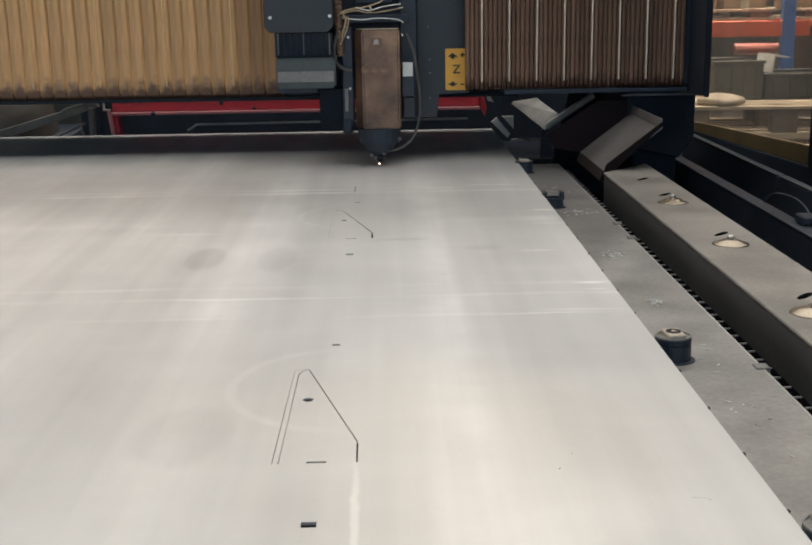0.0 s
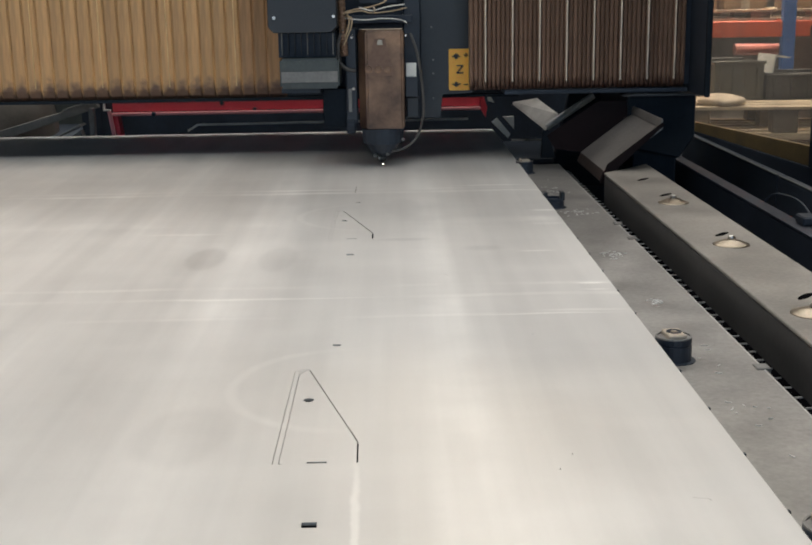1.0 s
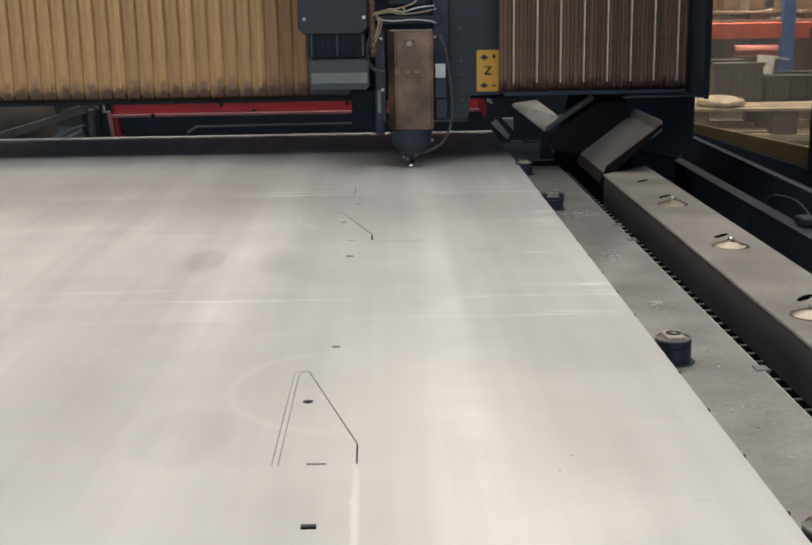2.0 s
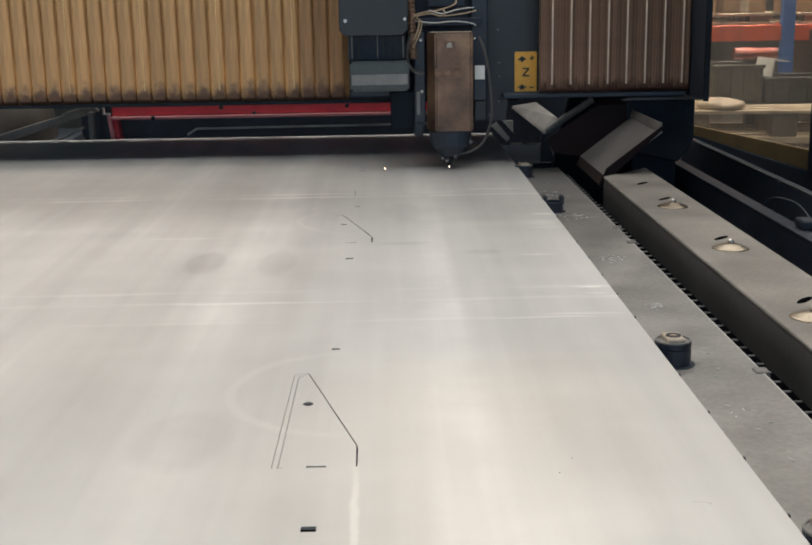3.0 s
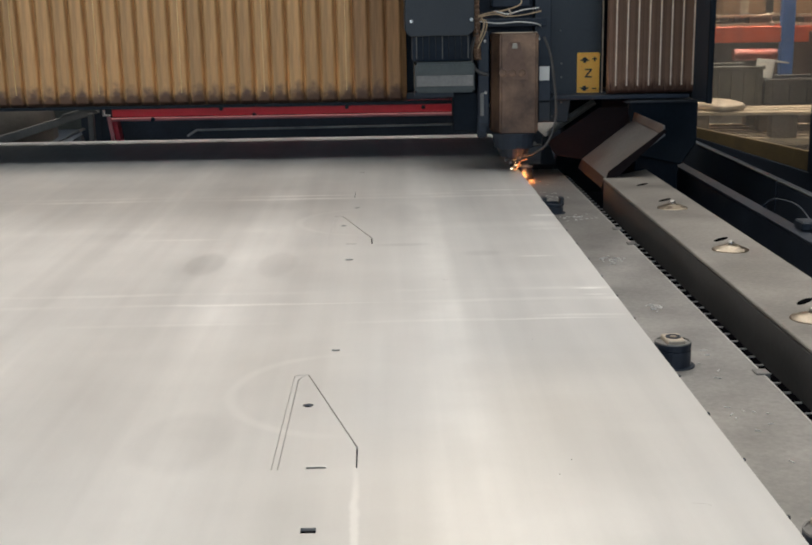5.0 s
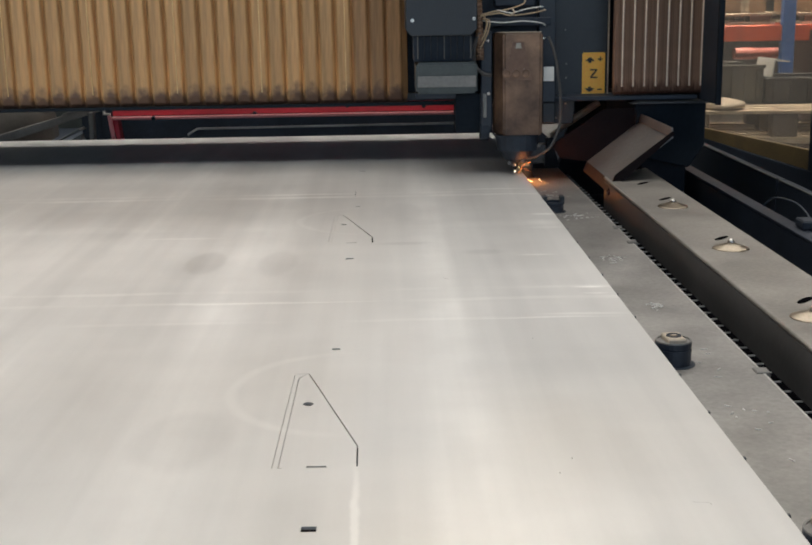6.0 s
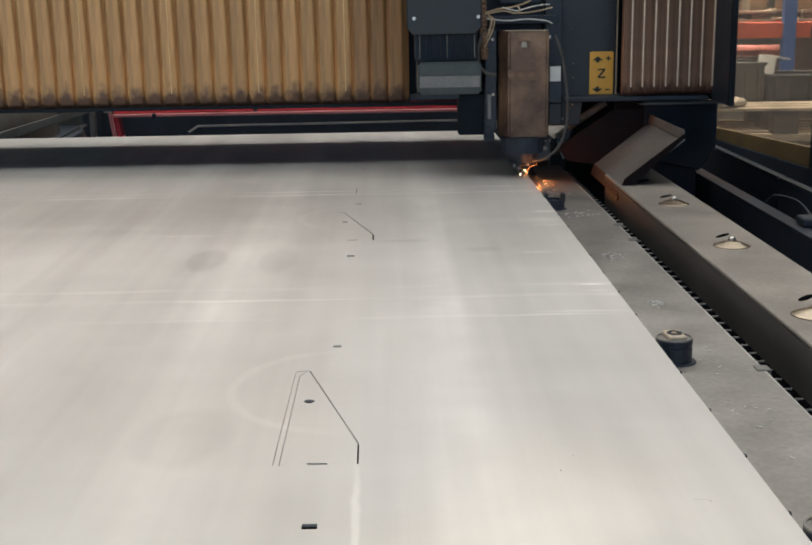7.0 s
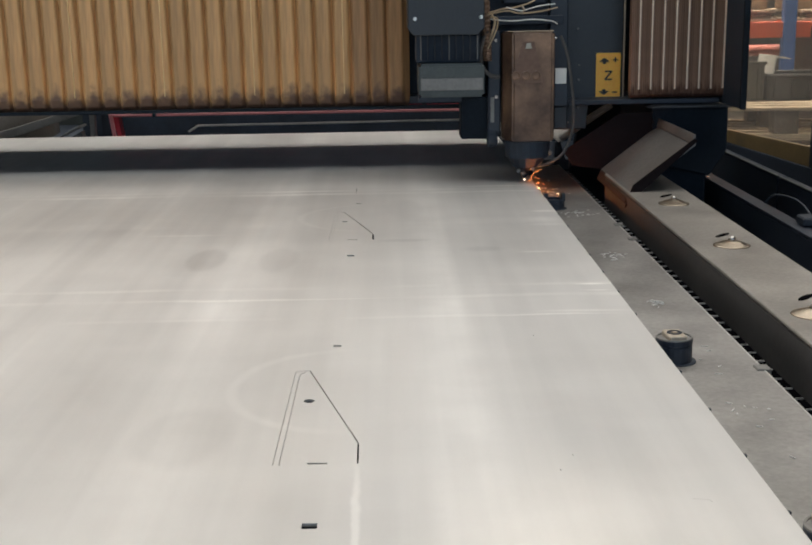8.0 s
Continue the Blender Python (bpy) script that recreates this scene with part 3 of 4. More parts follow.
def pin_chain():
    """Dark trough with a row of small steel pins between plate and beam."""
    t = empty("pin_rack")
    tagged(t, "dark trough with a row of small steel pins", "machine rack")
    part("trough", box(0.468, 0.504, -0.3, 3.3, 0.70, 0.80, 0.002), M_DARKER, t)
    pin = finish(box(-0.005, 0.005, -0.0008, 0.0008, -0.0012, 0.0006, 0), "pin", M_TICK)
    for i in range(72):
        o = new("pin", pin)
        o.parent = t
        o.location = (0.4915 + 0.001 * math.sin(i * 7.3), 0.55 + i * 0.038, 0.8532)
    part("pin_bar", box(0.472, 0.500, 0.5, 3.3, 0.80, 0.852, 0.001), M_HOLE, t)


pin_chain()


def side_guard():
    """Low dark channel and the glazed enclosure wall beyond it."""
    t = empty("cable_channel")
    tagged(t, "dark steel cable channel with a dusty upper lip", "cable channel")
    part("channel_wall", box(0.812, 0.842, -0.3, 3.6, 0.0, 0.866, 0.003), M_DARK, t)
    part("lip", box(0.81, 0.844, -0.3, 3.6, 0.8665, 0.871, 0.001), M_DARK, t)
    k = empty("loose_cable", pose(0, 0, 0))
    tagged(k, "black cable arching out of a small connector box", "cable")
    part("cable_loop", tube([(0.842, 2.60, 0.872), (0.850, 2.56, 0.896), (0.864, 2.47, 0.902), (0.868, 2.40, 0.890), (0.862, 2.36, 0.880)], 0.0022, 8), M_DARKER, k)
    part("connector_box", box(0.830, 0.864, 2.31, 2.36, 0.8715, 0.890, 0.003), M_DARKER, k)
    part("cable_tail", tube([(0.850, 2.309, 0.880), (0.848, 2.2, 0.876), (0.838, 2.1, 0.874)], 0.0026, 8), M_DARKER, k)
    g = empty("guide_rail")
    tagged(g, "black guide rail with a worn upper edge beside the channel", "machine rail")
    for y0, y1 in ((-0.3, 2.990), (2.996, 4.0)):
        part("rail_bar", box(1.0, 1.03, y0, y1, 0.60, 0.868, 0.004), M_DARKER, g)
        part("worn_edge", box(0.999, 1.006, y0 + 0.004, y1 - 0.004, 0.8685, 0.871, 0.0008), M_MOTOR, g, "dull worn upper edge")
    part("rail_foot", box(1.0, 1.03, -0.3, 4.0, 0.0, 0.599, 0.002), M_DARKER, g)
    # the enclosure stands at a slight angle to the table
    w = empty("enclosure_wall", pose(1.244, 3.447, 0, 0, 0, 6.1))
    tagged(w, "machine enclosure wall with a dusty amber window and a yellow strip", "machine enclosure")
    part("lower_panel", box(-0.02, 0.02, -3.7, 3.6, 0.0, 0.829, 0.002), M_DARKER, w)
    # strip added on the wall for a yellow line or beam beyond the pane
    part("yellow_band", prism([(-0.054, 0.830), (-0.054, 0.890), (0.95, 0.862), (2.6, 0.850), (2.6, 0.830)], "x", -0.018, -0.005, 0.001), M_YELLOW, w, "dull yellow strip for a yellow band beyond the pane")
    part("post", box(-0.03, 0.03, -0.15, -0.055, 0.8295, 2.6, 0.003), M_DARK, w)
    part("post", box(-0.03, 0.03, 3.5, 3.6, 0.8295, 2.6, 0.003), M_DARK, w)
    pane = part("window_pane", box(-0.003, 0.003, -0.054, 3.498, 0.8305, 2.499, 0), M_PANE, w, "dusty amber-tinted pane")
    pane.visible_shadow = False
    part("header", box(-0.03, 0.03, -0.054, 3.499, 2.5, 2.6, 0.003), M_DARK, w)


side_guard()

# ---------------------------------------------------------------- gantry
GANTRY_Y = 3.13       # the nozzle's place along the table at the start
NOZZLE_X = -0.034
DRIVE_Y = [(0.0, 0.0), (4.3, 0.0), (4.5, 0.0), (4.7, -0.010), (5.8, -0.090), (6.0, -0.107), (6.5, -0.159), (7.0, -0.208), (7.5, -0.257), (8.0, -0.302)]
DRIVE_X = [(0.0, 0.0), (0.5, -0.0047), (0.8, 0.001), (1.0, 0.008), (1.2, 0.015), (1.5, 0.0324), (1.7, 0.053), (2.8, 0.168), (3.0, 0.1886), (3.5, 0.2409),
           (4.0, 0.2934), (4.3, 0.325), (4.5, 0.345), (4.7, 0.3535), (8.0, 0.354)]
TIMES = sorted({t for t, _ in DRIVE_Y} | {t for t, _ in DRIVE_X})


def between(rows, t):
    return float(np.interp(t, [r[0] for r in rows], [r[1] for r in rows]))


def gantry():
    """Bridge across the table: rear beam, end panel, side block, arm and scrap chute."""
    g = empty("gantry", pose(0, GANTRY_Y, 0))
    tagged(g, "black gantry bridge across the cutting table", "machine gantry")
    part("bridge_beam", box(-2.2, 0.78, 0.24, 0.82, 1.09, 2.03, 0.004), M_SOOT, g)
    part("lower_rail", box(-2.2, 0.36, 0.190, 0.239, 1.0575, 1.0656, 0.001), M_SOOT, g)
    part("lower_rail", box(0.30, 0.786, -0.02, 0.10, 1.080, 1.0915, 0.002), M_DARKER, g)
    part("rear_apron", box(-2.2, 0.78, 0.50, 0.82, 1.045, 1.0655, 0.002), M_DARKER, g)
    part("rear_cover", box(-2.2, 0.78, 0.24, 0.82, 1.066, 1.088, 0.002), M_DARK, g)
    part("end_panel", box(0.793, 0.797, -0.19, 0.60, 1.078, 2.03, 0.003), M_DARKER, g)
    part("end_flange", box(0.783, 0.7968, -0.202, -0.191, 1.080, 2.03, 0.002), M_SOOT, g)
    part("left_post", box(-2.25, -2.2, 0.1, 0.62, 0.3, 2.03, 0.003), M_DARK, g)
    part("side_block", prism([(0.64, 0.93), (0.775, 0.90), (0.815, 0.96), (0.815, 1.072), (0.63, 1.072)], "y", 0.0, 0.42, 0.004), M_SOOT, g)
    part("block_lip", prism([(0.61, 1.0725), (0.81, 1.0725), (0.81, 1.0775), (0.63, 1.0775)], "y", -0.06, -0.005, 0.001), M_ANTH, g)
    part("block_leg", box(0.66, 0.78, 0.05, 0.40, 0.2, 0.93, 0.004), M_SOOT, g)
    # rear chute arm
    slab = bmesh.new()
    top = [slab.verts.new(v) for v in ((0.442, 1.12, 0.959), (0.527, 1.12, 0.971), (0.556, 0.77, 0.948), (0.518, 0.77, 0.9015))]
    slab.faces.new(top)
    ext = bmesh.ops.extrude_face_region(slab, geom=slab.faces[:])
    bmesh.ops.translate(slab, verts=[v for v in ext["geom"] if isinstance(v, bmesh.types.BMVert)], vec=(-0.004, 0, -0.008))
    part("arm_plate", slab, M_PALEGREY, g, "dusty grey slanting plate")
    part("arm_bar", rod((0.516, 0.765, 0.905), (0.672, 0.765, 1.008), 0.012), M_PALEGREY, g)
    part("arm_side", prism([(0.505, 0.895), (0.52, 0.893), (0.55, 0.80), (0.50, 0.80)], "y", 0.775, 0.80, 0.001), M_DARK, g)
    part("arm_back", prism([(0.53, 0.70), (0.76, 0.70), (0.76, 1.03), (0.60, 1.03)], "y", 0.80, 0.84, 0.002), M_SOOT, g)
    # scrap chute: sloping tray with raised rims
    chute = empty("chute", parent=g)
    chute["label"] = "sloping grey steel scrap chute with raised rims"
    lo, hi = (0.510, 0.920), (0.645, 1.023)
    y0, y1 = -0.34, 0.01
    part("tray_floor", prism([lo, hi, (hi[0] + 0.003, hi[1] - 0.005), (lo[0] + 0.003, lo[1] - 0.005)], "y", y0, y1), M_CHUTE, chute)
    part("near_rim", prism([(lo[0] - 0.010, lo[1] - 0.034), (lo[0] - 0.003, lo[1] - 0.010), (lo[0] + 0.007, lo[1] + 0.016), (hi[0] + 0.002, hi[1] + 0.012), (hi[0] + 0.008, hi[1] + 0.006), (lo[0] + 0.012, lo[1] - 0.012)], "y", y0 - 0.004, y0, 0.0006), M_CHUTEDARK, chute)
    part("lower_lip", prism([lo, (lo[0] - 0.009, lo[1] - 0.022), (lo[0] - 0.008, lo[1] - 0.026), (lo[0], lo[1] - 0.005)], "y", y0 + 0.004, y1), M_RUSTLIP, chute, "sooty brown lower lip")
    part("top_rim", prism([(hi[0] - 0.004, hi[1] + 0.001), (hi[0] + 0.001, hi[1] + 0.020), (hi[0] + 0.004, hi[1] + 0.020), (hi[0] + 0.005, hi[1] - 0.006)], "y", y0, y1, 0.0008), M_CHUTE, chute)
    # dark sheet stands in for the tray floor running back into gantry shade
    part("shaded_tray_rear", prism([(0.44, 0.93), lo, hi, (0.645, 1.056), (0.553, 1.056), (0.417, 0.966)], "y", y1, y1 + 0.004), M_CHUTEDARK, chute, "near-black sheet for the shaded rear of the tray")
    return g


G = gantry()


def pleat_mesh(name, w, d, z0, z1, mat, foot):
    """One fold of a bellows: a rounded ridge that tapers back at its foot."""
    bm = bmesh.new()
    prof = [(-w / 2, 0.0), (-w * 0.40, -d * 0.70), (-w * 0.35, -d * 0.95), (-w * 0.28, -d), (w * 0.14, -d * 0.86), (w * 0.22, -d * 0.76), (w * 0.29, -d * 0.45), (w / 2, 0.0)]
    levels = [(z0, 0.25), (z0 + foot * 0.4, 0.75), (z0 + foot, 1.0), (z1, 1.0)]
    rows = [[bm.verts.new((x * (0.75 + 0.25 * k), y * k, z)) for x, y in prof] for z, k in levels]
    for p, q in zip(rows, rows[1:]):
        for i in range(len(prof) - 1):
            bm.faces.new((p[i], p[i + 1], q[i + 1], q[i]))
    bm.faces.new(rows[0])
    bm.faces.new(rows[-1])
    for r in zip(rows, rows[1:]):
        bm.faces.new((r[0][0], r[1][0], r[1][-1], r[0][-1]))
    return finish(bm, name, mat, False)


PLEATS = []           # (object, fixed end, moving end at the start, share)


def bellows():
    for side in ("left", "right"):
        b = empty("bellows", pose(0, GANTRY_Y, 0))
        if side == "left":
            tagged(b, "brass-coloured pleated bellows stained dark along its foot", "bellows", "gantry bellows")
            far, near, count, every, first = -1.834, -0.300, 41, 5, 2
            b_y = 0.216
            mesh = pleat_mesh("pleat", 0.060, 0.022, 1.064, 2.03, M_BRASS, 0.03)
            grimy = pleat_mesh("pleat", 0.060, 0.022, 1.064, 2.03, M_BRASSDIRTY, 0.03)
            thin = finish(box(-0.0012, 0.0012, -0.0230, -0.018, 1.10, 2.03, 0.0005), "edge_strip", M_GOLD)
        else:
            tagged(b, "dark brown pleated bellows with bare steel edge strips", "bellows", "gantry bellows")
            far, near, count, every, first = 0.820, 0.2315, 49, 6, 0
            b_y = -0.01
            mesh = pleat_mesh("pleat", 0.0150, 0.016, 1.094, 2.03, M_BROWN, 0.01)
            thin = finish(box(-0.0018, 0.0018, -0.0190, -0.013, 1.115, 2.03, 0.0005), "edge_strip", M_STRIP)
        for i in range(0, count) if side == "left" else range(4, count + 3):
            share = (i + 0.2) / count
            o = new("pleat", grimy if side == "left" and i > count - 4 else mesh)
            o.parent = b
            if i % every == first:
                s = new("edge_strip", thin)
                s.parent = o
                s["label"] = "bare metal edge strip"
            PLEATS.append((o, far, near, share, b_y))
        part("backing", box(*((-1.96, -0.2, 0.218, 0.235, 1.078) if side == "left" else (0.60, 0.796, 0.0, 0.018, 1.098)), 2.03, 0), M_DARKER, b)
        SLIDERS.append(b)


SLIDERS = [G]
bellows()


def carriage():
    """Cutting carriage: column, covers, motor, the brown head with its nozzle, hoses and stickers. Its origin is the nozzle's tip."""
    c = empty("cutting_carriage", pose(NOZZLE_X, GANTRY_Y, SHEET_Z))
    tagged(c, "black laser cutting carriage with a heat-stained brown head", "cutting head")
    part("column", prism([(0.1064, 0.113), (0.161, 0.113), (0.164, 0.178), (0.2487, 0.178), (0.2487, 1.13), (0.1064, 1.13)], "y", 0.070, 0.20, 0.002), M_ANTH, c)
    part("column_edge", box(0.2490, 0.2512, 0.060, 0.10, 0.19, 1.13, 0.0004), M_CREAM, c)
    part("inner_post", box(0.062, 0.1055, 0.02, 0.20, 0.118, 1.13, 0.002), M_DARK, c)
    part("back_panel", box(-0.115, 0.0615, 0.05, 0.20, 0.18, 1.13, 0.002), M_DARKER, c)
    cover = part("upper_cover", prism([(-0.2806, 0.3676), (-0.267, 0.353), (-0.1223, 0.353), (-0.1069, 0.3676), (-0.1069, 1.13), (-0.2806, 1.13)], "y", -0.138, 0.05, 0.002), M_ANTH, c)
    for x, z in ((-0.2644, 0.3905), (-0.1151, 0.3926)):
        o = part("screw", lathe([(0.0048, 0), (0.0048, 0.003), (0.0038, 0.005), (0.0022, 0.005), (0.0018, 0.002), (0, 0.002)], pose(0, 0, 0, 90), 12), M_STEEL, cover, "bright steel screw")
        o.location = (x, -0.1385, z)
    # finned guard below the cover
    guard = part("fin_guard", box(-0.261, -0.1145, -0.085, 0.06, 0.2892, 0.352, 0.002), M_DARKER, c)
    for i in range(9):
        x = -0.252 + i * 0.0163
        part("fin", box(x, x + 0.0025, -0.100, -0.086, 0.296, 0.351, 0.0005), M_GREY if i % 4 == 0 else M_ANTH, guard)
    motor = part("motor_casing", box(-0.257, -0.1058, -0.12, 0.05, 0.2118, 0.2885, 0.006, 2), M_MOTOR, c)
    part("front_band", box(-0.253, -0.109, -0.124, -0.1205, 0.2283, 0.2555, 0.001), M_GREY, motor, "dull grey-green band")
    part("under_block", box(-0.155, -0.085, -0.02, 0.06, 0.103, 0.204, 0.003), M_SOOT, c)
    part("foot_comb", box(-0.257, -0.157, -0.08, 0.02, 0.198, 0.211, 0.001), M_DARKER, c)
    # head
    head = part("head_cover", prism([(-0.058, -0.045), (-0.037, -0.085), (0.056, -0.085), (0.061, -0.078), (0.061, 0.0), (-0.058, 0.0)], "z", 0.102, 0.356, 0.004, seg=2), M_COPPER, c, "heat-stained brown head cover")
    part("emblem", prism([(-0.009, 0.318), (0.007, 0.318), (0.004, 0.331), (-0.006, 0.331)], "y", -0.0878, -0.0858, 0.0005), M_DOME, head, "small bright trapezoid badge")
    for x in (-0.030, -0.006, 0.018):
        o = part("emboss", lathe([(0.011, 0), (0.011, 0.0012), (0.0085, 0.0016), (0.0065, 0.0006), (0, 0.0006)], pose(0, 0, 0, 90), 18), M_COPPER, head)
        o.location = (x, -0.0858, 0.257)
    part("inset_panel", prism([(-0.040, 0.240), (-0.015, 0.334), (0.012, 0.334), (0.034, 0.240)], "y", -0.0857, -0.0851), M_COPPERDARK, head, "darker tapered inset")
    part("top_lip", box(-0.050, 0.058, -0.0865, -0.070, 0.3565, 0.3585, 0.0008), M_DOME, head, "bright worn top lip")
    part("head_base", lathe([(0.052, 0.062), (0.056, 0.101)], pose(0.002, -0.04, 0), 20), M_DARKER, c)
    part("head_collar", lathe([(0.032, 0.036), (0.046, 0.0615)], pose(0.002, -0.03, 0), 18), M_DARK, c)
    noz = part("nozzle", lathe([(0.0025, 0.004), (0.010, 0.014), (0.010, 0.022), (0.022, 0.028), (0.022, 0.0355)], pose(0, -0.01, 0), 16), M_ANTH, c, "sooty conical nozzle")
    part("nozzle_tip", lathe([(0.0001, 0.0015), (0.0035, 0.002), (0.004, 0.006), (0, 0.0065)], pose(0, -0.01, 0), 12), M_STEEL, noz)
    for x, z in ((-0.020, 0.030), (-0.009, 0.024), (0.014, 0.034), (0.04, 0.070), (0.055, 0.072)):
        part("fitting", lathe([(0.005, 0), (0.005, 0.008), (0.003, 0.010), (0, 0.010)], pose(x, -0.052, z, 90), 10), M_GREY, c)
    # left flank
    part("slide_strip", box(-0.086, -0.077, -0.05, -0.045, 0.145, 0.205, 0.0008), M_GREY, c, "pale slide strip")
    part("flank_plate", box(-0.092, -0.0625, -0.044, 0.03, 0.115, 0.36, 0.003), M_DARK, c)
    part("flank_wheel", lathe([(0.020, -0.012), (0.023, -0.008), (0.023, 0.008), (0.020, 0.012)], pose(-0.081, -0.03, 0.108, 0, 90, 0), 18), M_DARKER, c)
    # right flank
    part("valve_box", box(0.0625, 0.098, -0.05, 0.0, 0.180, 0.262, 0.003), M_DARK, c)
    part("valve_block", box(0.066, 0.10, -0.03, 0.02, 0.125, 0.179, 0.003), M_ANTH, c)
    part("white_tag", box(0.066, 0.0925, -0.054, -0.0505, 0.234, 0.270, 0.0005), M_WHITE, c, "blank white tag")
    for x, z in ((-0.074, 0.337), (0.066, 0.340), (-0.072, 0.205), (0.116, 0.130), (0.141, 0.167), (0.141, 0.234), (0.141, 0.270), (0.137, 0.357)):
        small = x > 0.1
        part("screw", lathe([(0.0027 if small else 0.0042, 0), (0.0027 if small else 0.0042, 0.003), (0.002, 0.004), (0, 0.004)], pose(x, 0.069 if small else -0.046, z, 90), 10), M_GREY if small else M_STEEL, c)
    # sticker with the axis letter, two arrows, plus and minus
    st = part("axis_sticker", prism([(0.183, 0.193), (0.237, 0.193), (0.240, 0.196), (0.240, 0.301), (0.237, 0.304), (0.183, 0.304), (0.180, 0.301), (0.180, 0.196)], "y", -0.0285, -0.0255), M_LABEL, c, "yellow sticker with arrows and the letter Z")
    st.location = (0.003, 0.0955, -0.006)
    y = (-0.0302, -0.0286)
    part("letter", prism([(0.201, 0.238), (0.2195, 0.238), (0.2195, 0.2415), (0.2062, 0.2415), (0.2195, 0.2575), (0.2195, 0.261), (0.2015, 0.261), (0.2015, 0.2575), (0.2143, 0.2575), (0.201, 0.2415)], "y", *y), M_INK, st)
    part("arrow", prism([(0.187, 0.282), (0.213, 0.282), (0.202, 0.2915), (0.198, 0.2915)], "y", *y, bm=box(0.196, 0.204, *y, 0.277, 0.282, 0)), M_INK, st)
    part("arrow", prism([(0.187, 0.2115), (0.198, 0.203), (0.202, 0.203), (0.213, 0.2115)], "y", *y, bm=box(0.196, 0.204, *y, 0.2115, 0.216, 0)), M_INK, st)
    part("plus_sign", box(0.2205, 0.233, *y, 0.2855, 0.2885, 0, bm=box(0.2252, 0.2283, *y, 0.281, 0.293, 0)), M_INK, st)
    part("minus_sign", box(0.2205, 0.232, *y, 0.207, 0.210, 0), M_INK, st)
    # hoses and wires
    part("corrugated_hose", tube([(-0.098, -0.05, 0.60), (-0.099, -0.05, 0.46), (-0.096, -0.055, 0.36), (-0.094, -0.055, 0.29)], 0.011, 10, rings=0.18, steps=18), M_HOSE, c, "tan corrugated hose")
    part("elbow_hose", tube([(-0.094, -0.06, 0.36), (-0.109, -0.06, 0.32), (-0.108, -0.06, 0.28), (-0.090, -0.06, 0.258), (-0.066, -0.055, 0.252)], 0.005, 8), M_CABLE, c)
    part("loop_cable", tube([(0.078, -0.05, 0.345), (0.094, -0.055, 0.30), (0.104, -0.055, 0.24), (0.110, -0.055, 0.18), (0.108, -0.055, 0.125), (0.088, -0.055, 0.072), (0.050, -0.055, 0.045), (0.012, -0.05, 0.040)], 0.0034, 8), M_CABLE, c, "grey cable in a loose loop")
    part("wire", tube([(-0.092, -0.06, 0.40), (-0.062, -0.07, 0.408), (-0.03, -0.07, 0.412), (0.012, -0.06, 0.425), (0.020, -0.05, 0.44)], 0.0020, 6), M_WIRE, c)
    part("wire", tube([(-0.095, -0.06, 0.396), (-0.05, -0.075, 0.404), (-0.02, -0.07, 0.398), (0.03, -0.065, 0.402), (0.070, -0.05, 0.410)], 0.0018, 6), M_WIRE, c)
    part("wire", tube([(-0.088, -0.06, 0.386), (-0.04, -0.072, 0.381), (0.01, -0.07, 0.384), (0.055, -0.06, 0.379), (0.070, -0.05, 0.372)], 0.0016, 6), M_WHITE, c)
    part("wire", tube([(-0.052, -0.07, 0.412), (-0.02, -0.078, 0.404), (0.0, -0.076, 0.408), (0.025, -0.07, 0.414), (0.064, -0.05, 0.418)], 0.0016, 6), M_WHITE, c)
    part("wire_tie", tube([(-0.018, -0.078, 0.398), (-0.012, -0.084, 0.406), (-0.016, -0.078, 0.414)], 0.0022, 6), M_CREAM, c)
    part("wire", tube([(-0.084, -0.06, 0.395), (-0.078, -0.07, 0.38), (-0.084, -0.07, 0.355), (-0.092, -0.06, 0.335)], 0.0026, 6), M_WIRE, c)
    part("wire", tube([(-0.088, -0.06, 0.39), (-0.072, -0.07, 0.386), (-0.075, -0.07, 0.36), (-0.094, -0.065, 0.318)], 0.002, 6), M_WIRE, c)
    part("terminal_block", box(-0.055, 0.045, -0.03, 0.02, 0.42, 0.50, 0.003), M_DARKER, c)
    part("bracket_bar", box(-0.075, 0.085, -0.045, -0.03, 0.372, 0.392, 0.002), M_DARKER, c)
    return c


CARRIAGE = carriage()
CARRIED = [CARRIAGE]


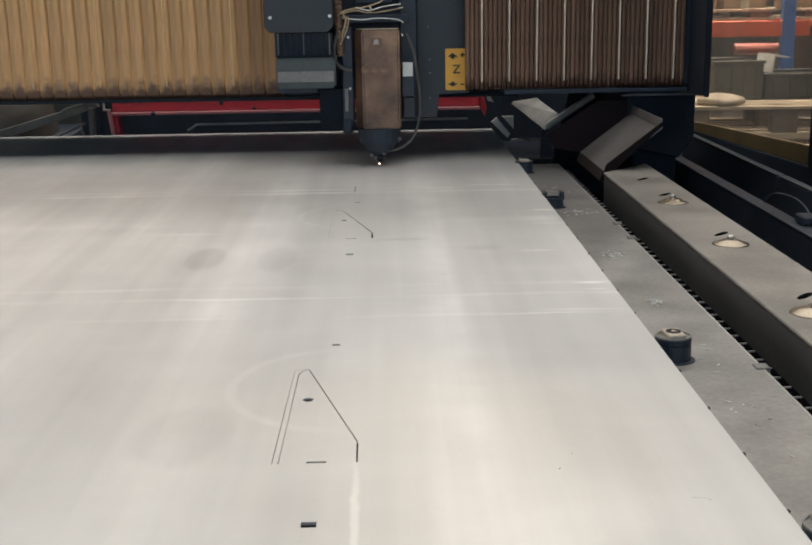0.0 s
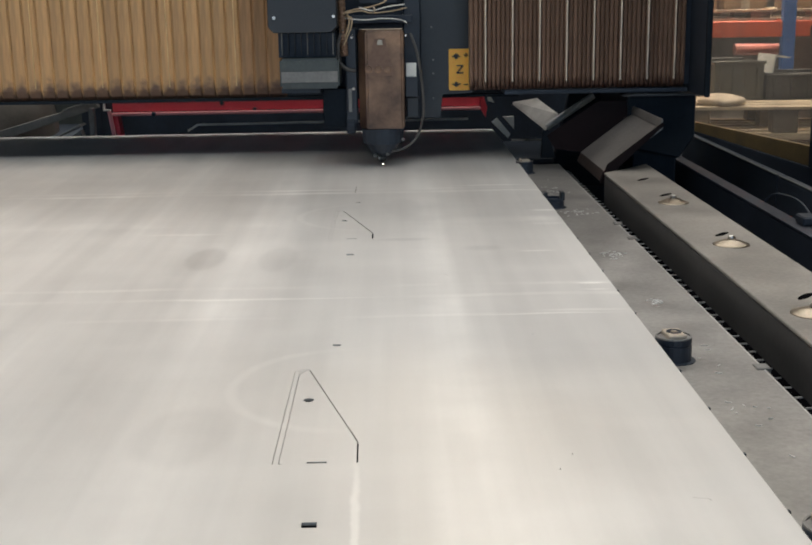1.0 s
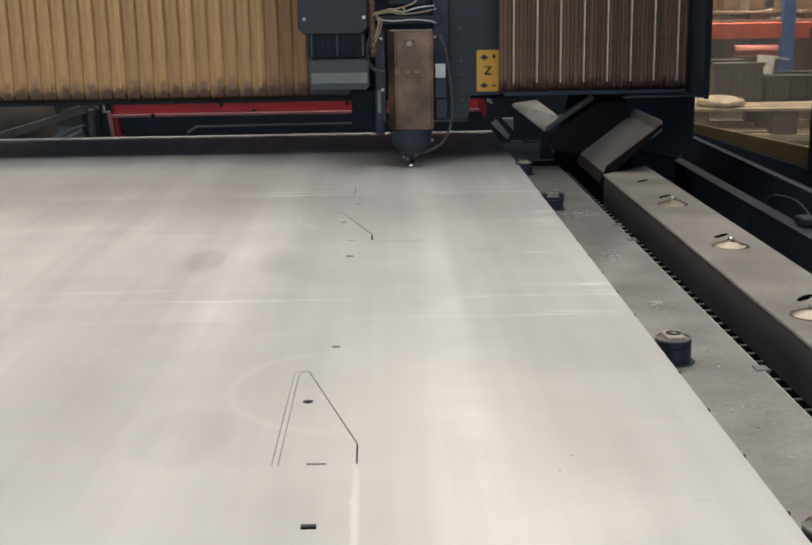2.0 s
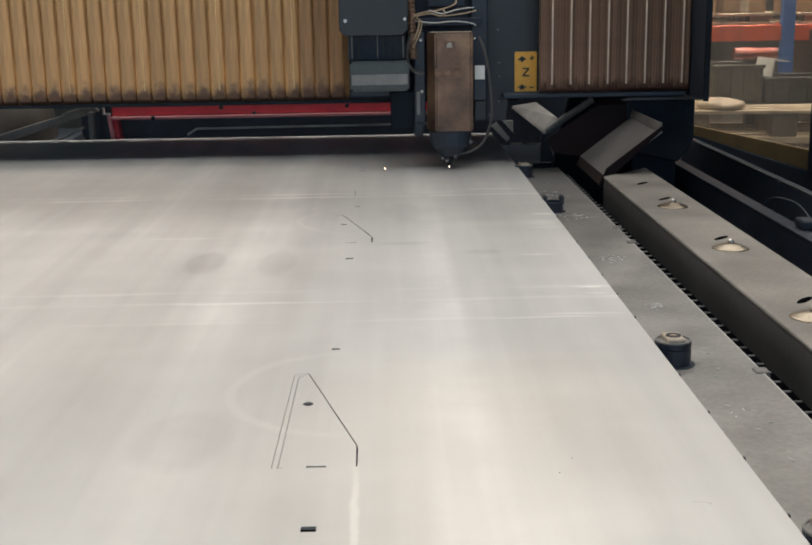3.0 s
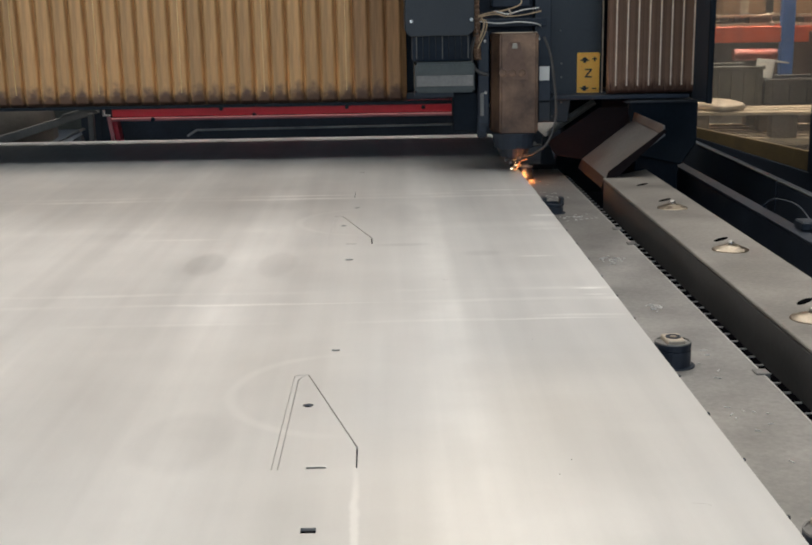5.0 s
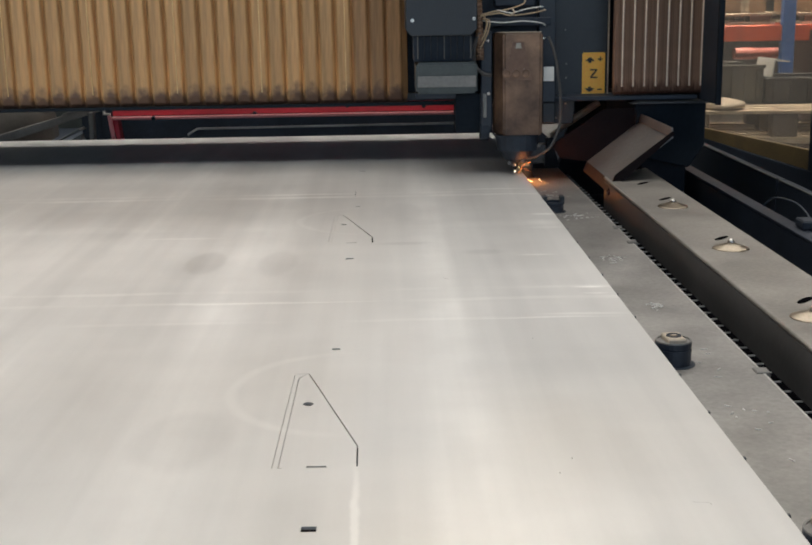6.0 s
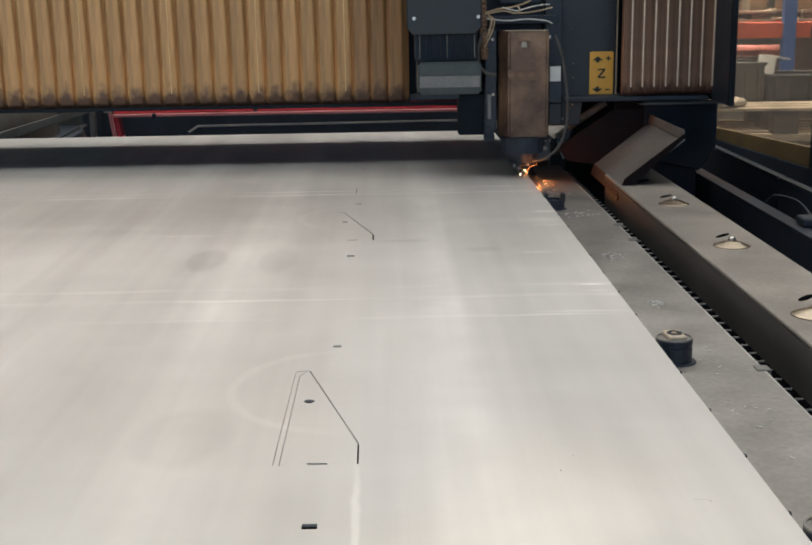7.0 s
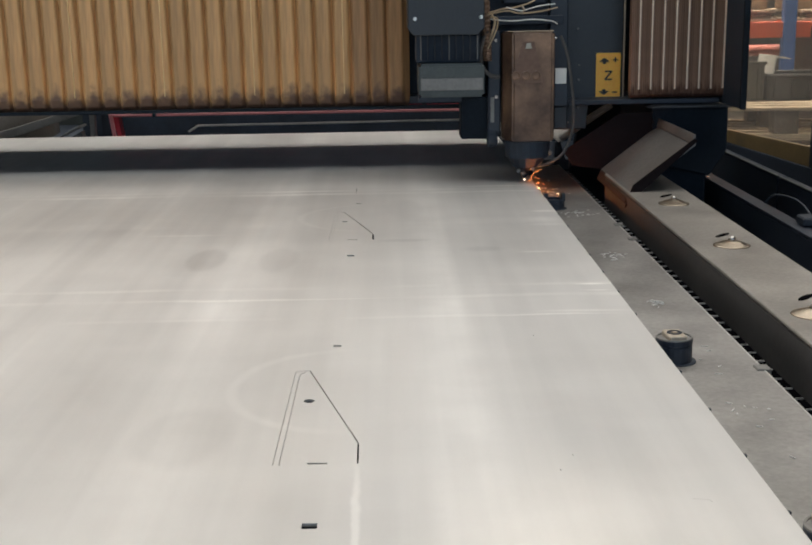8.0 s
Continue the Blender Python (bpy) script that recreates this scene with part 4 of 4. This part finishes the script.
# ---------------------------------------------------------------- behind the gantry
def rear_frame():
    """Red cross beam and the dark rear end of the machine."""
    r = empty("machine_frame")
    tagged(r, "red painted cross beam on a black machine frame", "machine frame")
    part("red_beam", box(-1.02, 0.325, 4.30, 4.36, 0.942, 0.985, 0.003), M_RED, r, "glossy red cross beam")
    # flange is coloured pink to imitate light reflected along the beam's foot
    part("red_flange", box(-1.02, 0.325, 4.27, 4.30, 0.930, 0.941, 0.002), M_PINK, r)
    part("red_leg", prism([(-1.025, 0.93), (-1.000, 0.93), (-0.988, 0.84), (-1.003, 0.84)], "y", 4.29, 4.34, 0.002), M_RED, r)
    part("red_end", prism([(0.328, 0.930), (0.345, 0.900), (0.352, 0.935), (0.340, 0.975), (0.328, 0.980)], "y", 4.30, 4.36, 0.002), M_RED, r)
    part("white_bracket", prism([(0.345, 0.99), (0.352, 0.962), (0.375, 0.955), (0.358, 0.985)], "y", 4.27, 4.28, 0.0005), M_WHITE, r)
    part("white_stay", prism([(0.365, 0.885), (0.385, 0.90), (0.435, 0.84), (0.425, 0.825)], "y", 4.27, 4.28, 0.0005), M_WHITE, r)
    part("white_block", prism([(0.405, 0.905), (0.445, 0.905), (0.445, 0.86)], "y", 4.25, 4.28, 0.0005), M_WHITE, r)
    part("rail_line", rod((-0.71, 4.28, 0.893), (0.28, 4.28, 0.898), 0.0042), M_PALEGREY, r)
    part("rail_stop", rod((-0.745, 4.28, 0.872), (-0.71, 4.28, 0.893), 0.0042), M_PALEGREY, r)
    for x, z in ((-0.865, 0.936), (-0.62, 0.968), (-0.50, 0.944), (-0.16, 0.966), (0.12, 0.960)):
        part("bolt", lathe([(0.008, 0), (0.008, 0.003), (0.005, 0.006), (0, 0.006)], pose(x, 4.2695 if z < 0.942 else 4.2995, z, 90), 8), M_DARKER, r)
    part("edge_bar", rod((0.42, 4.1, 0.838), (0.56, 4.1, 0.838), 0.004), M_STEEL, r)
    # panel rises unseen behind the gantry, added to darken the sheet's reflections
    part("rear_panel", box(-1.2, 1.1, 4.55, 4.62, 0.0, 1.9, 0.003), M_DARKER, r)
    part("rear_tray", box(-1.2, 1.1, 4.05, 4.55, 0.70, 0.78, 0.003), M_DARKER, r)
    p = empty("rear_conveyor")
    tagged(p, "grey sheet-metal conveyor hood with steel legs", "conveyor")
    part("hood", lathe([(0.001, -0.62), (0.16, -0.60), (0.26, -0.50), (0.30, -0.30), (0.30, 0.45), (0.001, 0.46)], pose(-2.02, 4.85, 0.80, 0, 90, 180), 32), M_HOOD, p, "rounded grey sheet-metal hood", True)
    part("slope_plate", prism([(-1.50, 0.825), (-1.50, 0.862), (-1.12, 0.968), (-1.10, 0.948)], "y", 4.44, 4.47, 0.002), M_GREY, p)
    part("leg", box(-1.105, -1.085, 4.28, 4.31, 0.0, 0.960, 0.003), M_GREY, p)
    part("leg", box(-1.080, -1.035, 4.36, 4.39, 0.0, 0.990, 0.002), M_DARK, p)
    part("stay", prism([(-1.245, 0.842), (-1.235, 0.850), (-1.125, 0.908), (-1.118, 0.900)], "y", 4.22, 4.30, 0.001), M_GREY, p)
    part("stay_foot", prism([(-1.20, 0.842), (-1.125, 0.885), (-1.115, 0.842)], "y", 4.24, 4.28, 0.001), M_GREY, p)
    part("stay", prism([(-1.205, 0.945), (-1.195, 0.957), (-1.105, 0.982), (-1.100, 0.972)], "y", 4.28, 4.36, 0.001), M_GREY, p)
    part("bracket", prism([(-1.045, 0.985), (-1.045, 0.950), (-1.020, 0.950), (-1.020, 0.955), (-1.040, 0.955), (-1.040, 0.985)], "y", 4.26, 4.28, 0.0005), M_WHITE, p)
    part("pale_strut", prism([(-1.030, 0.948), (-1.018, 0.948), (-1.004, 0.84), (-1.016, 0.84)], "y", 4.26, 4.275, 0.0005), M_PINK, p)
    # widened out of view to block the hall wall's reflection in the sheet
    part("back_panel", box(-3.6, -1.22, 5.35, 5.39, 0.0, 1.60, 0.003), M_MOTOR, p)
    part("hopper", box(-2.4, -1.11, 4.5, 5.3, 0.2, 0.80, 0.004), M_DARKER, p)


rear_frame()


# ---------------------------------------------------------------- store behind the enclosure
def store():
    up = empty("pallet_rack")
    tagged(up, "pallet rack with blue uprights and orange beams", "storage rack")
    for x, y in ((2.686, 8.0), (5.4, 8.0), (5.4, 9.0), (0.0, 8.0), (0.0, 9.0)):
        part("upright", box(x - 0.043, x + 0.043, y - 0.03, y + 0.03, 0.0, 3.0, 0.004), M_BLUE, up)
    for z in (1.03, 2.2):
        for x0, x1 in ((0.045, 2.642), (2.731, 5.355)):
            for y in (8.0, 9.0):
                part("beam", box(x0, x1, y - 0.02, y + 0.02, z, z + 0.105, 0.003), M_ORANGE, up)
    part("spacer_tube", tube([(2.62, 9.0, 0.90), (2.95, 9.0, 0.90)], 0.045, 14, steps=1), M_DULLRED, up)


store()


def pallet(x, y, z, layers, h, label, turn=0.0):
    t = empty("pallet", pose(x, y, z, 0, 0, turn))
    tagged(t, label, "pallet", "pallets in the store")
    board = finish(box(-0.6, 0.6, -0.05, 0.05, -0.009, 0.009, 0.002), "board", M_WOOD)
    block = finish(box(-0.07, 0.07, -0.06, 0.06, -h / 2 + 0.018, h / 2 - 0.018, 0.002), "block", M_WOODDARK)
    for k in range(layers):
        for i in range(6):
            for zz in (h - 0.009, 0.009):
                o = new("board", board)
                o.parent, o.location = t, (0.012 * math.sin(i * 5 + k * 3), -0.38 + i * 0.152, zz + k * h)
        for bx in (-0.5, 0, 0.5):
            for by in (-0.35, 0, 0.35):
                o = new("block", block)
                o.parent, o.location = t, (bx, by, h / 2 + k * h)


for x, y, n, turn in ((2.30, 7.1, 4, -5), (3.60, 7.15, 4, 3), (4.9, 7.15, 4, -2)):
    pallet(x, y, 0.0, n, 0.172, "stacked pale wooden pallets on the hall floor", turn)
for x in (0.75, 2.02, 3.40, 4.65):
    pallet(x, 8.5, 1.136, 1, 0.075, "flat wooden pallet on the rack beams", random.uniform(-2, 2))


def carton(x, y, z, sx, sy, sz, rz, label):
    t = empty("carton", pose(x, y, z, 0, 0, rz))
    tagged(t, label, "box", "goods in the store")
    part("carton_body", box(-sx / 2, sx / 2, -sy / 2, sy / 2, 0, sz, 0.004), M_CARTON, t)
    part("tape", box(-0.03, 0.03, -sy / 2 - 0.001, sy / 2 + 0.001, 0.002, sz + 0.001, 0), M_WOOD, t)
    for s in (-1, 1):
        part("flap", box(-sx / 2 + 0.004 if s < 0 else 0.002, -0.002 if s < 0 else sx / 2 - 0.004, -sy / 2 + 0.004, sy / 2 - 0.004, sz + 0.0015, sz + 0.004, 0.001), M_CARTON, t)


for x, sx, sz, rz in ((1.62, 0.42, 0.34, 3), (2.06, 0.40, 0.30, -2), (2.44, 0.30, 0.36, 2), (3.02, 0.44, 0.30, -3), (3.55, 0.50, 0.35, 1), (0.7, 0.6, 0.4, 0)):
    carton(x, 8.45, 1.212, sx, 0.5, sz, rz, "brown carton on a pallet in the rack")


for x, y, sx, sy, sz, rz in ((2.74, 6.75, 0.20, 0.14, 0.04, 8), (2.84, 7.35, 0.22, 0.2, 0.14, 5), (3.05, 6.8, 0.18, 0.15, 0.05, -12)):
    carton(x, y, 0.689, sx, sy, sz, rz, "small brown carton lying on stacked pallets")


def storage_bin(x, y, z, sx, sy, sz, mat, label):
    """Open crate with thick rim, corner posts and ribs."""
    t = empty("storage_bin", pose(x, y, z, 0, 0, random.uniform(-3, 3)))
    tagged(t, label, "crate", "crates in the store")
    w = 0.02
    part("crate_floor", box(-sx / 2, sx / 2, -sy / 2, sy / 2, 0.0, 0.02, 0.002), mat, t)
    for s in (-1, 1):
        part("side", box(s * (sx / 2 - w / 2) - w / 2, s * (sx / 2 - w / 2) + w / 2, -sy / 2, sy / 2, 0.021, sz, 0.002), mat, t)
        part("side", box(-sx / 2 + w + 0.001, sx / 2 - w - 0.001, s * (sy / 2 - w / 2) - w / 2, s * (sy / 2 - w / 2) + w / 2, 0.021, sz, 0.002), mat, t)
        part("rim", box(-sx / 2 - 0.01, sx / 2 + 0.01, s * sy / 2 - 0.012, s * sy / 2 + 0.012, sz + 0.001, sz + 0.02, 0.003), mat, t)
    for k in range(4):
        xx = -sx / 2 + sx * (k + 0.5) / 4
        part("rib", box(xx - 0.01, xx + 0.01, -sy / 2 - 0.014, -sy / 2 - 0.001, 0.02, sz - 0.02, 0.002), mat, t)


storage_bin(2.48, 7.3, 0.689, 0.42, 0.4, 0.135, M_BINDARK, "dark grey open crate on stacked pallets")
storage_bin(2.98, 8.02, 0.0, 0.30, 0.5, 1.10, M_BINBROWN, "tall dark brown crate standing on the floor")
storage_bin(2.10, 7.3, 0.689, 0.30, 0.4, 0.215, M_BINGREEN, "grey-green open crate on stacked pallets")


def folded_card(x, y, z):
    """Bent white cardboard lying on a crate."""
    t = part("folded_cardboard", prism([(-0.07, 0.0), (-0.06, 0.0), (-0.045, 0.10), (0.05, 0.085), (0.052, 0.092), (-0.052, 0.112)], "y", -0.1, 0.1, 0.001), M_WHITE)
    t.matrix_basis = pose(x, y, z, 0, 0, 12)
    tagged(t, "bent white cardboard lying on a dark crate", "cardboard")


folded_card(2.36, 7.25, 0.846)


def sack(x, y, z):
    """Slumped pale plastic sack."""
    rng = random.Random(3)
    bm = bmesh.new()
    bmesh.ops.create_icosphere(bm, subdivisions=3, radius=1.0)
    for v in bm.verts:
        k = 1 + 0.10 * math.sin(5 * v.co.x + 3 * v.co.y) + rng.uniform(-0.04, 0.04)
        v.co = Vector((v.co.x * 0.125 * k, v.co.y * 0.16 * k, max(v.co.z, -0.55) * 0.038 * k + 0.0235))
    t = part("sack", bm, M_CREAM, smooth=True)
    t.matrix_basis = pose(x, y, z, 0, 0, 15)
    tagged(t, "slumped pale plastic sack on stacked pallets", "sack")


sack(1.93, 6.86, 0.689)


# ---------------------------------------------------------------- sparks
SPARKS = []           # (object, phase, target)


def sparks():
    """White-hot spot at the nozzle and a spray of short orange slivers that fly off over the sheet's edge."""
    jet = empty("spark_jet", pose(NOZZLE_X, GANTRY_Y, SHEET_Z))
    tagged(jet, "spray of orange sparks under the cutting nozzle", "sparks")
    part("hot_spot", lathe([(0.0001, -0.0005), (0.0013, 0.0), (0.0013, 0.001), (0, 0.0018)], pose(0, -0.012, 0), 8), M_SPOT, jet, "white-hot cutting point")
    rng = random.Random(5)
    for k in range(14):
        ln = rng.uniform(0.004, 0.014)
        sliver = lathe([(0.0001, -ln / 2), (rng.uniform(0.00012, 0.0003), 0), (0.0001, ln / 2)], seg=5)
        end = Vector((rng.uniform(0.012, 0.085), -rng.uniform(0.0, 0.13), -0.026 + rng.uniform(0, 0.008)))
        turn = end.to_track_quat("Z", "Y").to_matrix().to_4x4()
        sliver.transform(turn)
        o = part("spark", sliver, M_FLAME if k % 4 else M_SPARK, jet)
        SPARKS.append((o, rng.uniform(0.0, 0.3), end))
    # glowing line imitates the cable end lit orange by the sparks
    cable_glint = part("cable_glint", tube([(0.003, -0.060, 0.004), (0.010, -0.060, 0.010), (0.013, -0.060, 0.020), (0.024, -0.060, 0.028), (0.036, -0.060, 0.032)], 0.00045, 6, rings=0.4), M_FLAME, jet, "thin glowing line for spark light on the cable")
    SPARKS.append((cable_glint, None, None))
    flame = part("spray_core", tube([(0.0195, -0.020, -0.010), (0.0215, -0.034, -0.014), (0.024, -0.050, -0.019), (0.030, -0.066, -0.023)], 0.0007, 7, rings=0.5), M_CORE, jet, "orange spray core")
    SPARKS.append((flame, None, None))
    CARRIED.append(jet)
    ember = part("ember", lathe([(0.0001, 0.0), (0.0008, 0.0004), (0.0005, 0.0009), (0, 0.0011)], seg=8), M_SPARK)
    tagged(ember, "glowing ember on the metal sheet", "ember")
    return ember


EMBER = sparks()
FLASH = []


def pierce_flash():
    """Short burst of streaks as the beam first pierces the sheet."""
    t = empty("pierce_flash", pose(NOZZLE_X + 0.004, GANTRY_Y - 0.016, SHEET_Z + 0.002))
    tagged(t, "brief white-yellow burst of sparks on the metal sheet", "sparks")
    FLASH.append(part("flash_core", lathe([(0.0001, -0.001), (0.0036, 0.002), (0.0030, 0.006), (0.0012, 0.012), (0, 0.020)], seg=10), M_SPARK, t, "white-hot flash"))
    for end, r in (((-0.21, 0.0, 0.003), 0.00010), ((0.075, 0.0, 0.008), 0.00018), ((0.042, 0.0, 0.055), 0.00014), ((-0.06, -0.02, 0.002), 0.00016),
                   ((-0.018, -0.05, 0.003), 0.00014), ((0.003, -0.08, 0.002), 0.00016)):
        v = Vector(end)
        bm = lathe([(0.0001, 0.0), (r, v.length * 0.15), (r * 0.6, v.length * 0.6), (0.0001, v.length)], seg=5)
        bm.transform(v.to_track_quat("Z", "Y").to_matrix().to_4x4())
        FLASH.append(part("streak", bm, M_STREAK, t, "thin flying spark"))


pierce_flash()


# ---------------------------------------------------------------- what moves
def motions():
    for ob in SLIDERS:
        walk(ob, [(t, pose(0, GANTRY_Y + between(DRIVE_Y, t), 0)) for t in TIMES])
    for ob in CARRIED:
        walk(ob, [(t, pose(NOZZLE_X + between(DRIVE_X, t), GANTRY_Y + between(DRIVE_Y, t), SHEET_Z)) for t in TIMES])
    for ob, far, near, share, b_y in PLEATS:
        walk(ob, [(t, pose(far + (near + between(DRIVE_X, t) - far) * share, b_y, 0)) for t in TIMES if t <= 4.7 or t == 8.0])
    home = Vector((0, -0.04, 0.20))
    for ob, phase, end in SPARKS:
        if end is None:
            walk(ob, [(t, pose(*((-0.02, 0.02, 0.200) if t < 4.45 else (0, 0, 0)))) for t in (0.0, 4.35, 4.5, 8.0)])
            continue
        rows, t, start = [(0.0, pose(*home)), (4.3, pose(*home))], 4.4 + phase, Vector((0, -0.010, 0.024))
        while t + 0.3 < 8.0:
            rows += [(t, pose(*start)), (t + 0.1, pose(*(start.lerp(end, 0.55)))), (t + 0.2, pose(*end))]
            t += 0.3
        rows.append((8.0, pose(*start.lerp(end, 0.4 + phase * 2))))
        walk(ob, rows)
    for k, ob in enumerate(FLASH):
        last = 1.34 if k == 0 or k % 2 == 0 else 1.26
        walk(ob, [(t, pose(0, 0, z)) for t, z in ((0.0, -0.09), (1.12, -0.09), (1.18, 0.0), (last, 0.0), (last + 0.06, -0.09), (8.0, -0.09))])
    ex, ey = NOZZLE_X + 0.016, GANTRY_Y - 0.03
    walk(EMBER, [(t, pose(ex, ey, z)) for t, z in ((0.0, 0.88), (1.33, 0.88), (1.4, 0.9005), (4.1, 0.9005), (4.3, 0.88), (8.0, 0.88))])


motions()
